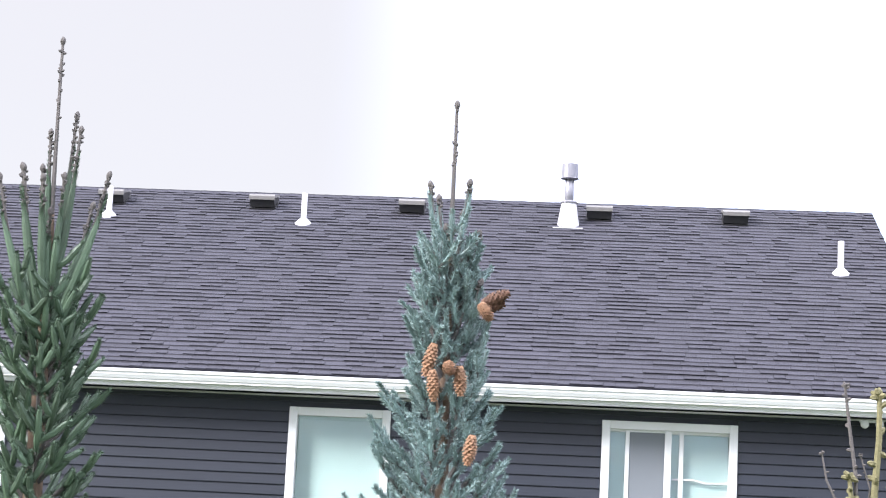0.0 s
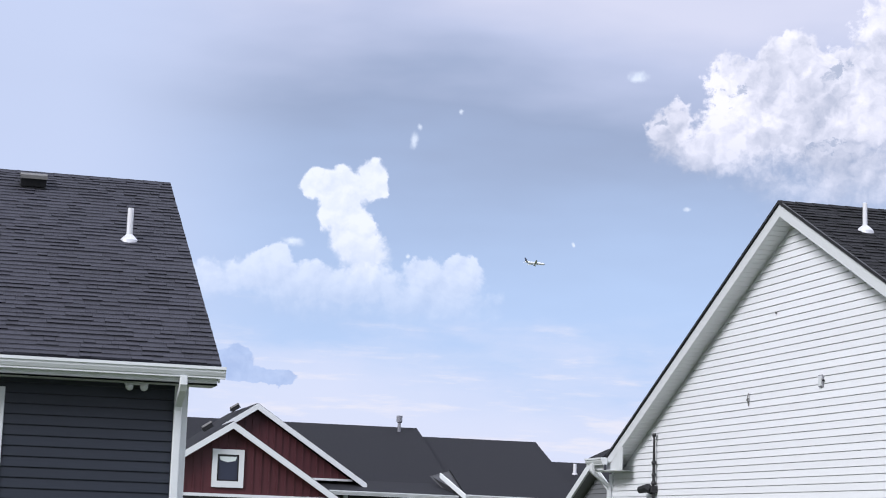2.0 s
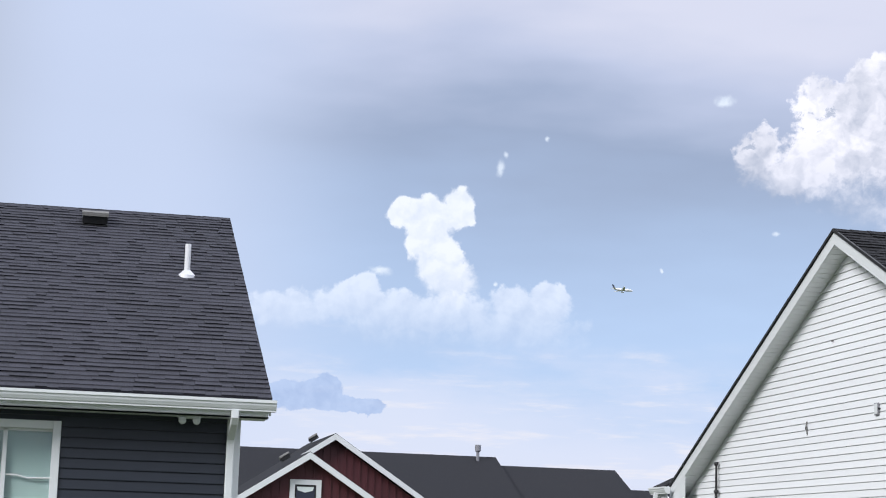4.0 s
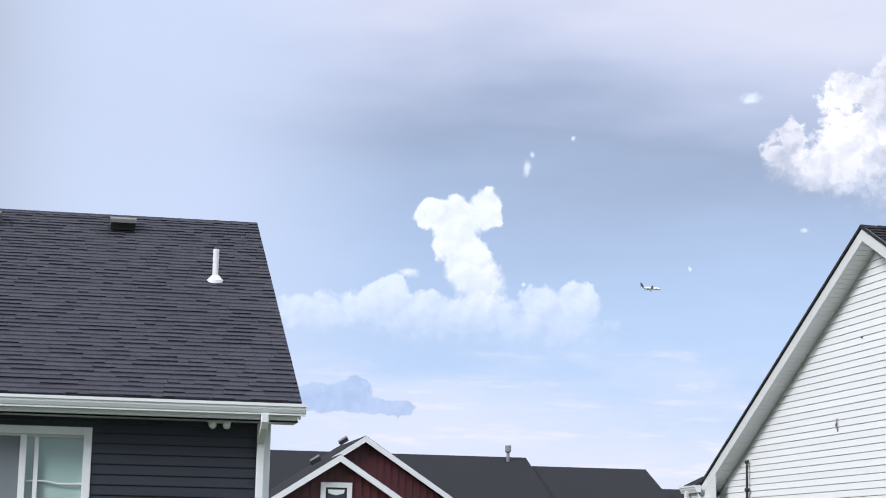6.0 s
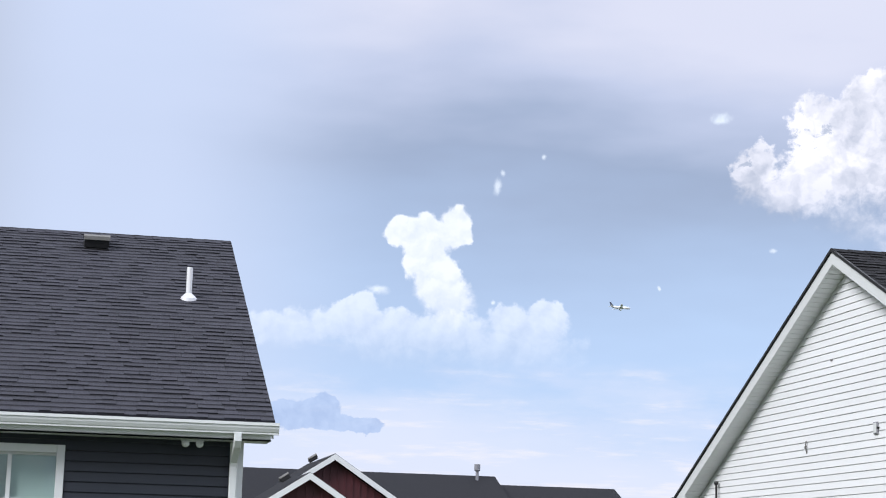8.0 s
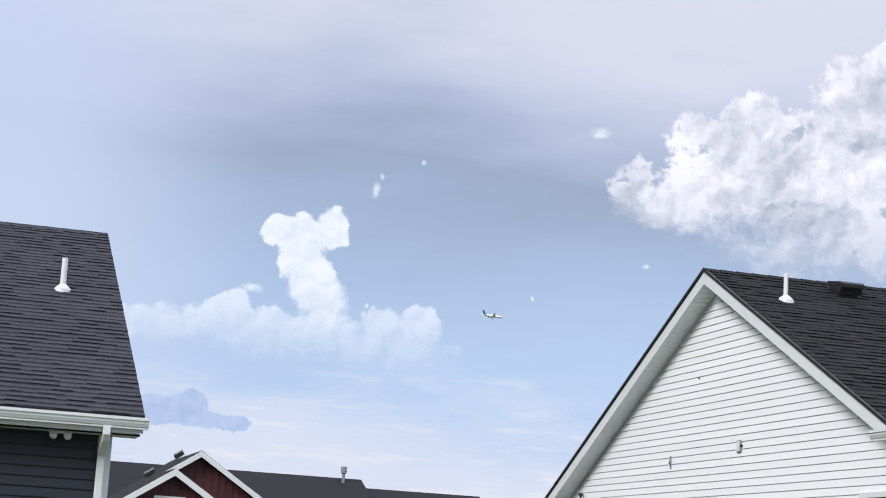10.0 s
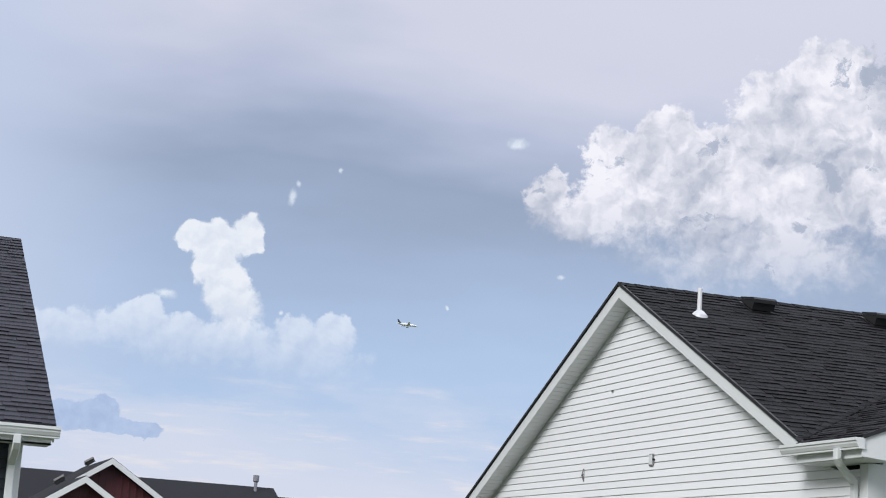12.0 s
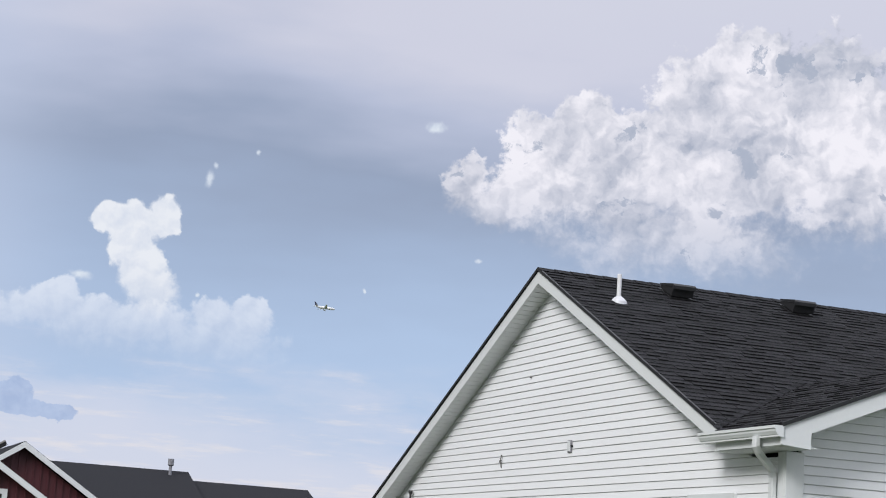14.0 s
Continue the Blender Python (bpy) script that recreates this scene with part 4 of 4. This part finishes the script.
second = thing("house", "neighbouring house with grey roof and red bay", "house", m=pose(0, 0, 0))
slope_roof(18.6, 24.2, 70.4, 2.75, 77.5, 5.57, second, "grey shingle roof")
part("roof", Shape().prism([(24.2, 70.4, 2.7), (24.2, 77.5, 5.55), (24.2, 84.0, 2.7)], (-0.15, 0, 0)).done("roof", FAR_SHINGLE), second)
slope_roof(18.5, 21.8, 68.0, 2.96, 70.6, 4.0, second, "projecting bay roof")
part("cheek", Shape().prism([(18.5, 68.05, 2.9), (18.5, 70.6, 3.92), (17.8, 70.9, 3.7), (18.45, 69.0, 2.6)], (0.06, 0, 0)).done("cheek", DARK_WALL), second)
part("rake_board", Shape().prism([(18.48, 67.95, 2.78), (18.48, 67.95, 2.98), (17.75, 69.0, 3.78), (17.75, 69.0, 3.6)], (-0.05, 0.02, 0)).done("rake_board", WHITE), second)
gutter((18.45, 68.0, 2.98), (21.82, 68.0, 2.95), (0, -1, 0), second, 0.17, 0.14)
part("wall", Shape().box((18.7, 68.5, 0), (21.5, 68.7, 2.85)).done("wall", RED), second, "red bay wall")
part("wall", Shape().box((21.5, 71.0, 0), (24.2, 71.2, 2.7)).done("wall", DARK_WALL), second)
part("corner_trim", Shape().box((18.6, 68.42, 0), (18.75, 68.5, 2.85)).box((21.35, 68.42, 0), (21.5, 68.5, 2.85)).done("corner_trim", WHITE), second)
part("trim_band", Shape().box((16.9, 69.4, 2.45), (18.4, 69.5, 2.62)).done("trim_band", WHITE), second)

third = thing("house", "far house with plain grey shingle roof", "house", m=pose(0, 0, 0))
slope_roof(23.5, 40.0, 72.0, 2.6, 77.5, 4.75, third, "plain grey shingle roof")
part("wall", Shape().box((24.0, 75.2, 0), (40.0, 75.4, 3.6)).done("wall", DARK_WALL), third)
gutter((24.95, 71.9, 2.95), (26.2, 71.9, 2.95), (0, -1, 0), third, 0.16, 0.14)
far_pipe = pipe_vent(pose(25.55, 76.1, 4.25), "white vent pipe on a far grey roof", 0.4, 0.07)
box_vent(pose(26.15, 76.0, 4.22) @ pose(0, 0, 0, 21), "black box vent on a far grey roof")

grey_house = thing("house", "house with grey lap siding and white rake trim", "house", m=pose(0, 0, 0))
part("roof", Shape().box((0, 0, -0.12), (10, 2.86, 0)).done("roof", FAR_SHINGLE), grey_house, m=frame_of((24.3, 44.6, 2.12), (-1, 0, 0), (0, -1, 0.5)))
part("roof", Shape().box((0, 0, -0.12), (10, 2.86, 0)).done("roof", FAR_SHINGLE), grey_house, m=frame_of((14.3, 39.48, 2.12), (1, 0, 0), (0, 1, 0.5)))
gw = part("wall", Shape().prism([(14.6, 44.3, 0), (14.6, 39.8, 0), (14.6, 39.8, 2.05), (14.6, 42.04, 3.17), (14.6, 44.3, 2.05)], (0.2, 0, 0)).done("wall", GREY_VINYL), grey_house)
for i in range(14):
    h = 1.6 + i * 0.11
    half = min(2.2, (3.1 - h) / 0.5)
    if half > 0.1:
        part("siding_plank", plank(2 * half, 0.11, GREY_VINYL), gw, m=Matrix.Translation((14.598, 42.04 + half, h)) @ turn)
for y_end in (44.6, 39.48):
    part("rake_board", Shape().prism([(14.28, y_end, 2.11), (14.28, 42.04, 3.39), (14.28, 42.04, 3.2), (14.28, y_end, 1.92)], (0.05, 0, 0)).done("rake_board", WHITE), grey_house)
    part("soffit", Shape().prism([(14.33, y_end, 1.95), (14.33, 42.04, 3.23), (14.33, 42.04, 3.21), (14.33, y_end, 1.93)], (0.3, 0, 0)).done("soffit", GREY_VINYL), grey_house)

# ---- aircraft ----
az_p, el_p, far = radians(17.5), radians(8.39), 2600.0
where = Vector((math.sin(az_p) * math.cos(el_p), math.cos(az_p) * math.cos(el_p), math.sin(el_p))) * far
jet = thing("airplane", "white twin-engine airliner with dark blue tail in flight", "airplane", m=Matrix.Translation(where) @ pose(0, 0, 0, -6, 0, 8) @ Matrix.Scale(0.92, 4))
part("fuselage", Shape().tube([(-17, 0, 1.0), (-13, 0, 0.5), (-8, 0, 0), (10, 0, 0), (14, 0, -0.1), (16.4, 0, -0.4), (17.2, 0, -0.6)], [0.4, 1.2, 2.0, 2.0, 1.8, 1.0, 0.2], 16).done("fuselage", PLANE_PAINT, True), jet)
for sg in (1, -1):
    part("wing", Shape().prism([(4, sg * 1.5, -1.0), (-2, sg * 1.5, -1.0), (-6, sg * 16.5, 0.6), (-4, sg * 16.5, 0.6)], (0, 0, 0.45)).done("wing", PLANE_PAINT), jet)
    part("tailplane", Shape().prism([(-12.5, sg * 0.8, 1.0), (-15.6, sg * 0.8, 1.0), (-17, sg * 6.0, 1.6), (-15.6, sg * 6.0, 1.6)], (0, 0, 0.25)).done("tailplane", PLANE_PAINT), jet)
    part("engine", Shape().tube([(4.5, sg * 5.6, -2.2), (2.5, sg * 5.6, -2.1), (0.2, sg * 5.6, -1.9)], [0.95, 1.05, 0.7], 14).done("engine", PLANE_PAINT, True), jet)
part("tail_fin", Shape().prism([(-11, -0.15, 1.6), (-15.8, -0.15, 1.4), (-17.6, -0.15, 7.4), (-15.2, -0.15, 7.4)], (0, 0.3, 0)).done("tail_fin", PLANE_DARK), jet)

# ---- conifers in the yard ----


def shoot(out, rng, p, d, length, needle, dense, spread=55, bare=0.0):
    """Needles round one shoot: thin blades that lean forwards; bare is the share of its tip without needles."""
    d = d.normalized()
    a = d.orthogonal().normalized()
    b = d.cross(a)
    count = int(length * (1 - bare) * dense)
    for i in range(count):
        t = (i + rng.random()) / count
        ang = rng.random() * 2 * math.pi
        lean = radians(spread * (1 - 0.35 * t) * rng.uniform(0.75, 1.2))
        side = a * math.cos(ang) + b * math.sin(ang)
        q = p + d * (length * (1 - bare) * t)
        n = (d * math.cos(lean) + side * math.sin(lean)) * needle * rng.uniform(0.75, 1.1) * (1 - 0.25 * t)
        w2 = n.cross(Vector((rng.uniform(-1, 1), rng.uniform(-1, 1), rng.uniform(-1, 1)))).normalized() * 0.0016
        k = len(out.v)
        out.v += [q - w2, q + w2, q + n]
        out.f.append((k, k + 1, k + 2))


def cone_shape(length, r, seed):
    """Hanging cone built of overlapping scales, tip along -z."""
    rng = random.Random(seed)
    s = Shape()
    rows = 11
    s.tube([(0, 0, -length * 0.05), (0, 0, -length * 0.5), (0, 0, -length * 0.95)], [r * 0.5, r * 0.62, r * 0.25], 8)
    for i in range(rows):
        t = (i + 0.5) / rows
        rad = r * math.sin(math.pi * (0.12 + 0.8 * t)) ** 0.6
        for k in range(8):
            ang = 2 * math.pi * (k + 0.5 * (i % 2)) / 8 + rng.uniform(-0.08, 0.08)
            c, q = Vector((math.cos(ang), math.sin(ang), 0)), Vector((-math.sin(ang), math.cos(ang), 0))
            z0 = -length * t
            wd = rad * 0.42
            s.add([c * rad * 0.55 + q * wd + Vector((0, 0, z0 + length * 0.03)), c * rad * 0.55 - q * wd + Vector((0, 0, z0 + length * 0.03)),
                   c * rad * 1.02 - q * wd * 0.7 + Vector((0, 0, z0 - length * 0.06)), c * rad * 1.08 + Vector((0, 0, z0 - length * 0.085)), c * rad * 1.02 + q * wd * 0.7 + Vector((0, 0, z0 - length * 0.06))],
                  [(0, 1, 2, 3, 4)])
    return s


def finger(crown, wood, rng, p, d, length, needle, dense, spread, core, bend=0.3):
    """One needled shoot: a twig that bends upwards, a dense core of needles lying along it and longer ones round it."""
    d2 = (d + Vector((0, 0, bend))).normalized()
    m = p + d * length * 0.5
    e = m + d2 * length * 0.5
    wood.tube([p, m, e], [0.005, 0.004, 0.0025], 5, False)
    if core:
        crown.tube([p.lerp(m, 0.2), p.lerp(m, 0.6), m, m.lerp(e, 0.6), m.lerp(e, 0.92), e + d2 * core * 0.5], [core * 0.5, core, core * 1.05, core * 0.95, core * 0.6, core * 0.15], 7, False)
    shoot(crown, rng, p, d, length * 0.5, needle, dense, spread)
    shoot(crown, rng, m, d2, length * 0.5 + needle * 0.2, needle, dense * 1.15, spread)
    return e


def candle(crown, wood, rng, p, e, needle, dense, core, bare):
    """Long upright shoot from p to e: needled below, bare and budded above."""
    d = e - p
    length = d.length
    d.normalize()
    sag = Vector((d.x, d.y, 0)) * length * 0.12
    pts = [p, p.lerp(e, 0.35) + sag, p.lerp(e, 0.7) + sag * 0.7, e]
    wood.tube(pts, [0.0075, 0.0065, 0.0055, 0.0045], 6)
    for k in range(int(length * 34)):
        t = rng.uniform(1 - bare, 1.0)
        q = p.lerp(e, t) + sag * (0.7 * (1 - t) / 0.3 if t > 0.7 else 0.85)
        out = Vector((rng.uniform(-1, 1), rng.uniform(-1, 1), rng.uniform(0.1, 0.8))).normalized()
        wood.tube([q, q + out * 0.008, q + out * 0.014], [0.0035, 0.0055, 0.0018], 5)
    wood.tube([e - d * 0.012, e, e + d * 0.008, e + d * 0.016], [0.005, 0.0095, 0.0085, 0.003], 6)
    stop = 1 - bare
    rows = [(0.04, 0.5), (0.2, 1.0), (0.6, 1.0), (0.85, 0.75), (1.0, 0.3)]
    if core:
        crown.tube([p.lerp(e, t * stop) + sag * min(1, t * stop / 0.35) for t, r in rows], [core * r for t, r in rows], 7, False)
    for a, b, thin in ((0, 0.35, 1.0), (0.35, stop, 1.0), (stop, 0.5 + stop * 0.5, 0.3)):
        if b > a:
            q0 = p.lerp(e, a) + sag * min(1, a / 0.35)
            q1 = p.lerp(e, b) + sag * min(1, b / 0.35)
            shoot(crown, rng, q0, q1 - q0, (q1 - q0).length, needle * (1 if thin == 1 else 0.7), dense * thin, 48)


def spruce(x, y, high, radius, steep, label, needles, needle, seed, leader, limbs, tops, lean, core, dense, spread, long, start, bare):
    """Conifer: trunk, budded leader, upright top shoots and spiralling limbs that each carry several needled fingers.
    radius(h) is the crown's half width and steep(h) the limbs' rise in degrees, h metres below the tip;
    tops are (across, towards, tip, foot), start is where the limbs begin."""
    rng = random.Random(seed)
    tree = thing("spruce", label, "conifer", "conifers in the yard", m=pose(x, y, 0))
    lean = Vector((lean[0], lean[1], 0))

    def axis(z):
        return lean * (z / high) ** 2 + Vector((0, 0, z))

    zs = [0, 0.4, 1.0, 1.6, high - 0.9, high - leader - 0.1, high - leader]
    rs = [0.06, 0.05, 0.042, 0.032, 0.02, 0.012, 0.008]
    part("trunk", Shape().tube([axis(z) for z in zs], rs, 10).done("trunk", BARK, True), tree)
    crown, wood = Shape(), Shape()
    candle(crown, wood, rng, axis(high - leader), axis(high), needle * 0.8, dense * 0.3, 0, 0.5)
    for dx, dy, tip, foot in tops:
        candle(crown, wood, rng, axis(high - foot) + Vector((dx, dy, 0)) * 0.12, axis(high - tip) + Vector((dx, dy, 0)), needle * 1.25, dense * 1.3, core * 1.25, bare)
    part("leader", wood.done("leader", TWIG), tree, "bare brown budded top shoots")
    for i in range(limbs):
        h = start + (high - 0.35 - start) * ((i + rng.random()) / limbs) ** 1.15
        seen = high - h > 1.15
        ang = i * 2.39996 + rng.uniform(-0.3, 0.3)
        d0 = Vector((math.cos(ang), math.sin(ang), 0))
        rise = radians(steep(h) + rng.uniform(-12, 12))
        reach = radius(h) * rng.uniform(0.68, 1.05)
        length = reach / max(0.3, math.cos(rise))
        d = d0 * math.cos(rise) + Vector((0, 0, math.sin(rise)))
        p = axis(high - h - length * math.sin(rise) * 0.6)
        limb = Shape()
        dn = dense if seen else dense * 0.3
        limb.tube([p, p + d * length * 0.5], [0.009, 0.006], 5)
        end_len = min(long, length * 0.75)
        finger(crown, limb, rng, p + d * (length - end_len), d, end_len, needle, dn, spread, core)
        across = d.cross(Vector((0, 0, 1))).normalized()
        count = max(2, int(length / 0.062))
        for k in range(count):
            t = 0.2 + 0.62 * (k + rng.random()) / count
            sg = 1 if k % 2 else -1
            sd = (d * rng.uniform(0.5, 0.9) + across * sg * rng.uniform(0.45, 0.9) + Vector((0, 0, rng.uniform(-0.15, 0.45)))).normalized()
            finger(crown, limb, rng, p + d * length * t, sd, min(long * 0.8, length * 0.6) * rng.uniform(0.6, 1.0), needle, dn, spread, core * 0.95)
        part("limb", limb.done("limb", TWIG), tree)
    tagged(part("crown", crown.done("crown", needles), tree), kind="stuff")
    return tree


def radius_green(h):
    return 0.175 + 0.045 * min(1, max(0, h - 0.8)) + 0.2 * max(0, h - 1.7)


def radius_blue(h):
    return 0.09 + 0.1 * max(0, h - 0.35) + 0.34 * max(0, h - 0.9) - 0.27 * max(0, h - 1.4)


GREEN_TOPS = ((-0.165, -0.03, 0.45, 0.95), (-0.12, 0.05, 0.40, 0.93), (-0.08, -0.06, 0.425, 0.9), (-0.045, 0.02, 0.41, 0.9), (0.05, -0.06, 0.45, 0.88), (0.052, 0.03, 0.235, 0.85),
              (0.085, -0.03, 0.295, 0.88), (0.175, 0.0, 0.43, 0.93), (0.115, 0.05, 0.52, 0.9), (-0.01, -0.08, 0.46, 0.88), (-0.02, 0.0, 0.30, 0.82), (0.01, -0.05, 0.56, 0.9))
BLUE_TOPS = ((-0.068, -0.02, 0.26, 0.58), (-0.045, 0.04, 0.29, 0.56), (0.052, -0.02, 0.25, 0.55), (0.085, 0.02, 0.4, 0.68), (-0.01, -0.07, 0.40, 0.66), (0.03, 0.06, 0.33, 0.6), (-0.09, 0.0, 0.56, 0.8), (0.1, -0.04, 0.56, 0.82))
spruce(-3.165, 6.5, 3.095, radius_green, lambda h: 60 - 24 * min(1.2, max(0, h - 0.8)), "dark green spruce with long upright top shoots", NEEDLE_DARK, 0.0195, 3, 0.55, 125, GREEN_TOPS, (-0.03, 0), 0.0105, 3800, 66, 0.16, 0.82, 0.24)
blue = spruce(-1.925, 6.48, 2.92, radius_blue, lambda h: 66 - 22 * min(2, max(0, h - 0.4)), "blue-green spruce carrying brown cones", NEEDLE_BLUE, 0.022, 8, 0.4, 150, BLUE_TOPS, (0.0, 0), 0.005, 2700, 64, 0.14, 0.46, 0.1)
CONES = ((-0.02, -0.17, 2.14, 0.115, -14, CONE_TAN), (-0.022, -0.19, 2.06, 0.105, 6, CONE_TAN), (0.058, -0.18, 2.075, 0.1, 4, CONE_TAN), (0.02, -0.2, 2.085, 0.05, 25, CONE_TAN), (0.11, -0.26, 1.87, 0.1, -8, CONE_TAN),
         (0.11, -0.1, 2.27, 0.1, 115, CONE_BROWN), (0.105, -0.12, 2.27, 0.07, 35, CONE_TAN), (0.1, -0.09, 2.255, 0.09, 105, CONE_BROWN))
for i, (dx, dy, z, length, tip, mat) in enumerate(CONES):
    part("cone", cone_shape(length * 0.88, 0.021, i).done("cone", mat), blue, "tan scaly cone" if mat is CONE_TAN else "dark brown scaly cone", pose(dx, dy, z + 0.02, 8, -tip, 0))

# bare-topped young conifer: knobbly stems with clustered buds
bare = thing("young_conifer", "nearly bare young conifer with knobbly mossy stems", "conifer", "conifers in the yard", m=pose(-0.66, 6.62, 0))
rng = random.Random(21)


def stem(points, r, knobs, mat, tip=1.8):
    s = Shape()
    pts = [Vector(p) for p in points]
    n = len(pts)
    s.tube(pts, [r * (1 - 0.45 * i / (n - 1)) for i in range(n)], 7)
    for k in range(knobs):
        i = rng.randrange(n - 1)
        q = pts[i].lerp(pts[i + 1], rng.random())
        side = Vector((rng.uniform(-1, 1), rng.uniform(-1, 1), rng.uniform(-0.2, 0.6))).normalized()
        s.tube([q, q + side * r * 1.5, q + side * r * 2.3], [r * 0.6, r * 0.7, r * 0.25], 5)
    end = pts[-1]
    for k in range(7):
        side = Vector((rng.uniform(-1, 1), rng.uniform(-1, 1), rng.uniform(-0.3, 1))).normalized()
        s.tube([end, end + side * r * tip * 0.7, end + side * r * tip * 1.2], [r * 0.5, r * 0.75, r * 0.3], 5)
    return part("stem", s.done("stem", mat), bare)


part("trunk", Shape().tube([(0, 0, 0), (0.01, 0, 0.9), (0.0, 0, 1.5), (0.01, 0, 1.75)], [0.05, 0.045, 0.032, 0.018], 9).done("trunk", BARK, True), bare)
stem([(0.0, 0, 1.5), (0.04, -0.02, 1.75), (0.055, -0.02, 1.95), (0.055, -0.02, 2.08)], 0.014, 16, TWIG_GREEN)
stem([(-0.02, 0, 1.45), (-0.01, -0.02, 1.7), (-0.015, -0.03, 1.84), (-0.035, -0.03, 1.98), (-0.05, -0.03, 2.105)], 0.008, 14, TWIG)
stem([(0.0, 0, 1.5), (-0.02, -0.03, 1.7), (-0.035, -0.04, 1.83)], 0.012, 10, TWIG_GREEN)
stem([(0.02, 0, 1.5), (0.09, -0.02, 1.72), (0.105, -0.02, 1.88)], 0.012, 12, TWIG_GREEN)
stem([(0.02, 0, 1.5), (0.1, -0.03, 1.65), (0.115, -0.03, 1.78)], 0.01, 10, TWIG_GREEN)
stem([(-0.03, 0, 1.6), (-0.06, -0.02, 1.74), (-0.1, -0.02, 1.82), (-0.115, -0.02, 1.9)], 0.005, 5, TWIG)
stem([(-0.03, 0, 1.5), (-0.08, -0.02, 1.62), (-0.105, -0.02, 1.7)], 0.006, 4, TWIG)
stem([(0.02, 0, 1.7), (0.03, -0.02, 1.8), (0.0, -0.02, 1.9)], 0.004, 4, TWIG)
stem([(0.03, 0, 1.5), (0.12, -0.02, 1.58), (0.14, -0.02, 1.67)], 0.008, 7, TWIG_GREEN)

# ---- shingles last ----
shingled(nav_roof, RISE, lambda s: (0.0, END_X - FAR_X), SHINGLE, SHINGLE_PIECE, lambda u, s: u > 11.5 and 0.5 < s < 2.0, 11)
shingled(south_roof, south_len, lambda s: (0.0, s / fall * WS / WP if s / fall < vy else main_len), BLACK_SHINGLE, BLACK_SHINGLE_PIECE, lambda u, s: u < 4.0 and 2.0 < s < 4.6, 12)
shingled(wing_roof, vx * wing_fall, lambda s: (-s / wing_fall * WP / WS, depth), BLACK_SHINGLE, BLACK_SHINGLE_PIECE, lambda u, s: u > -1.5 and s < 1.5, 13)
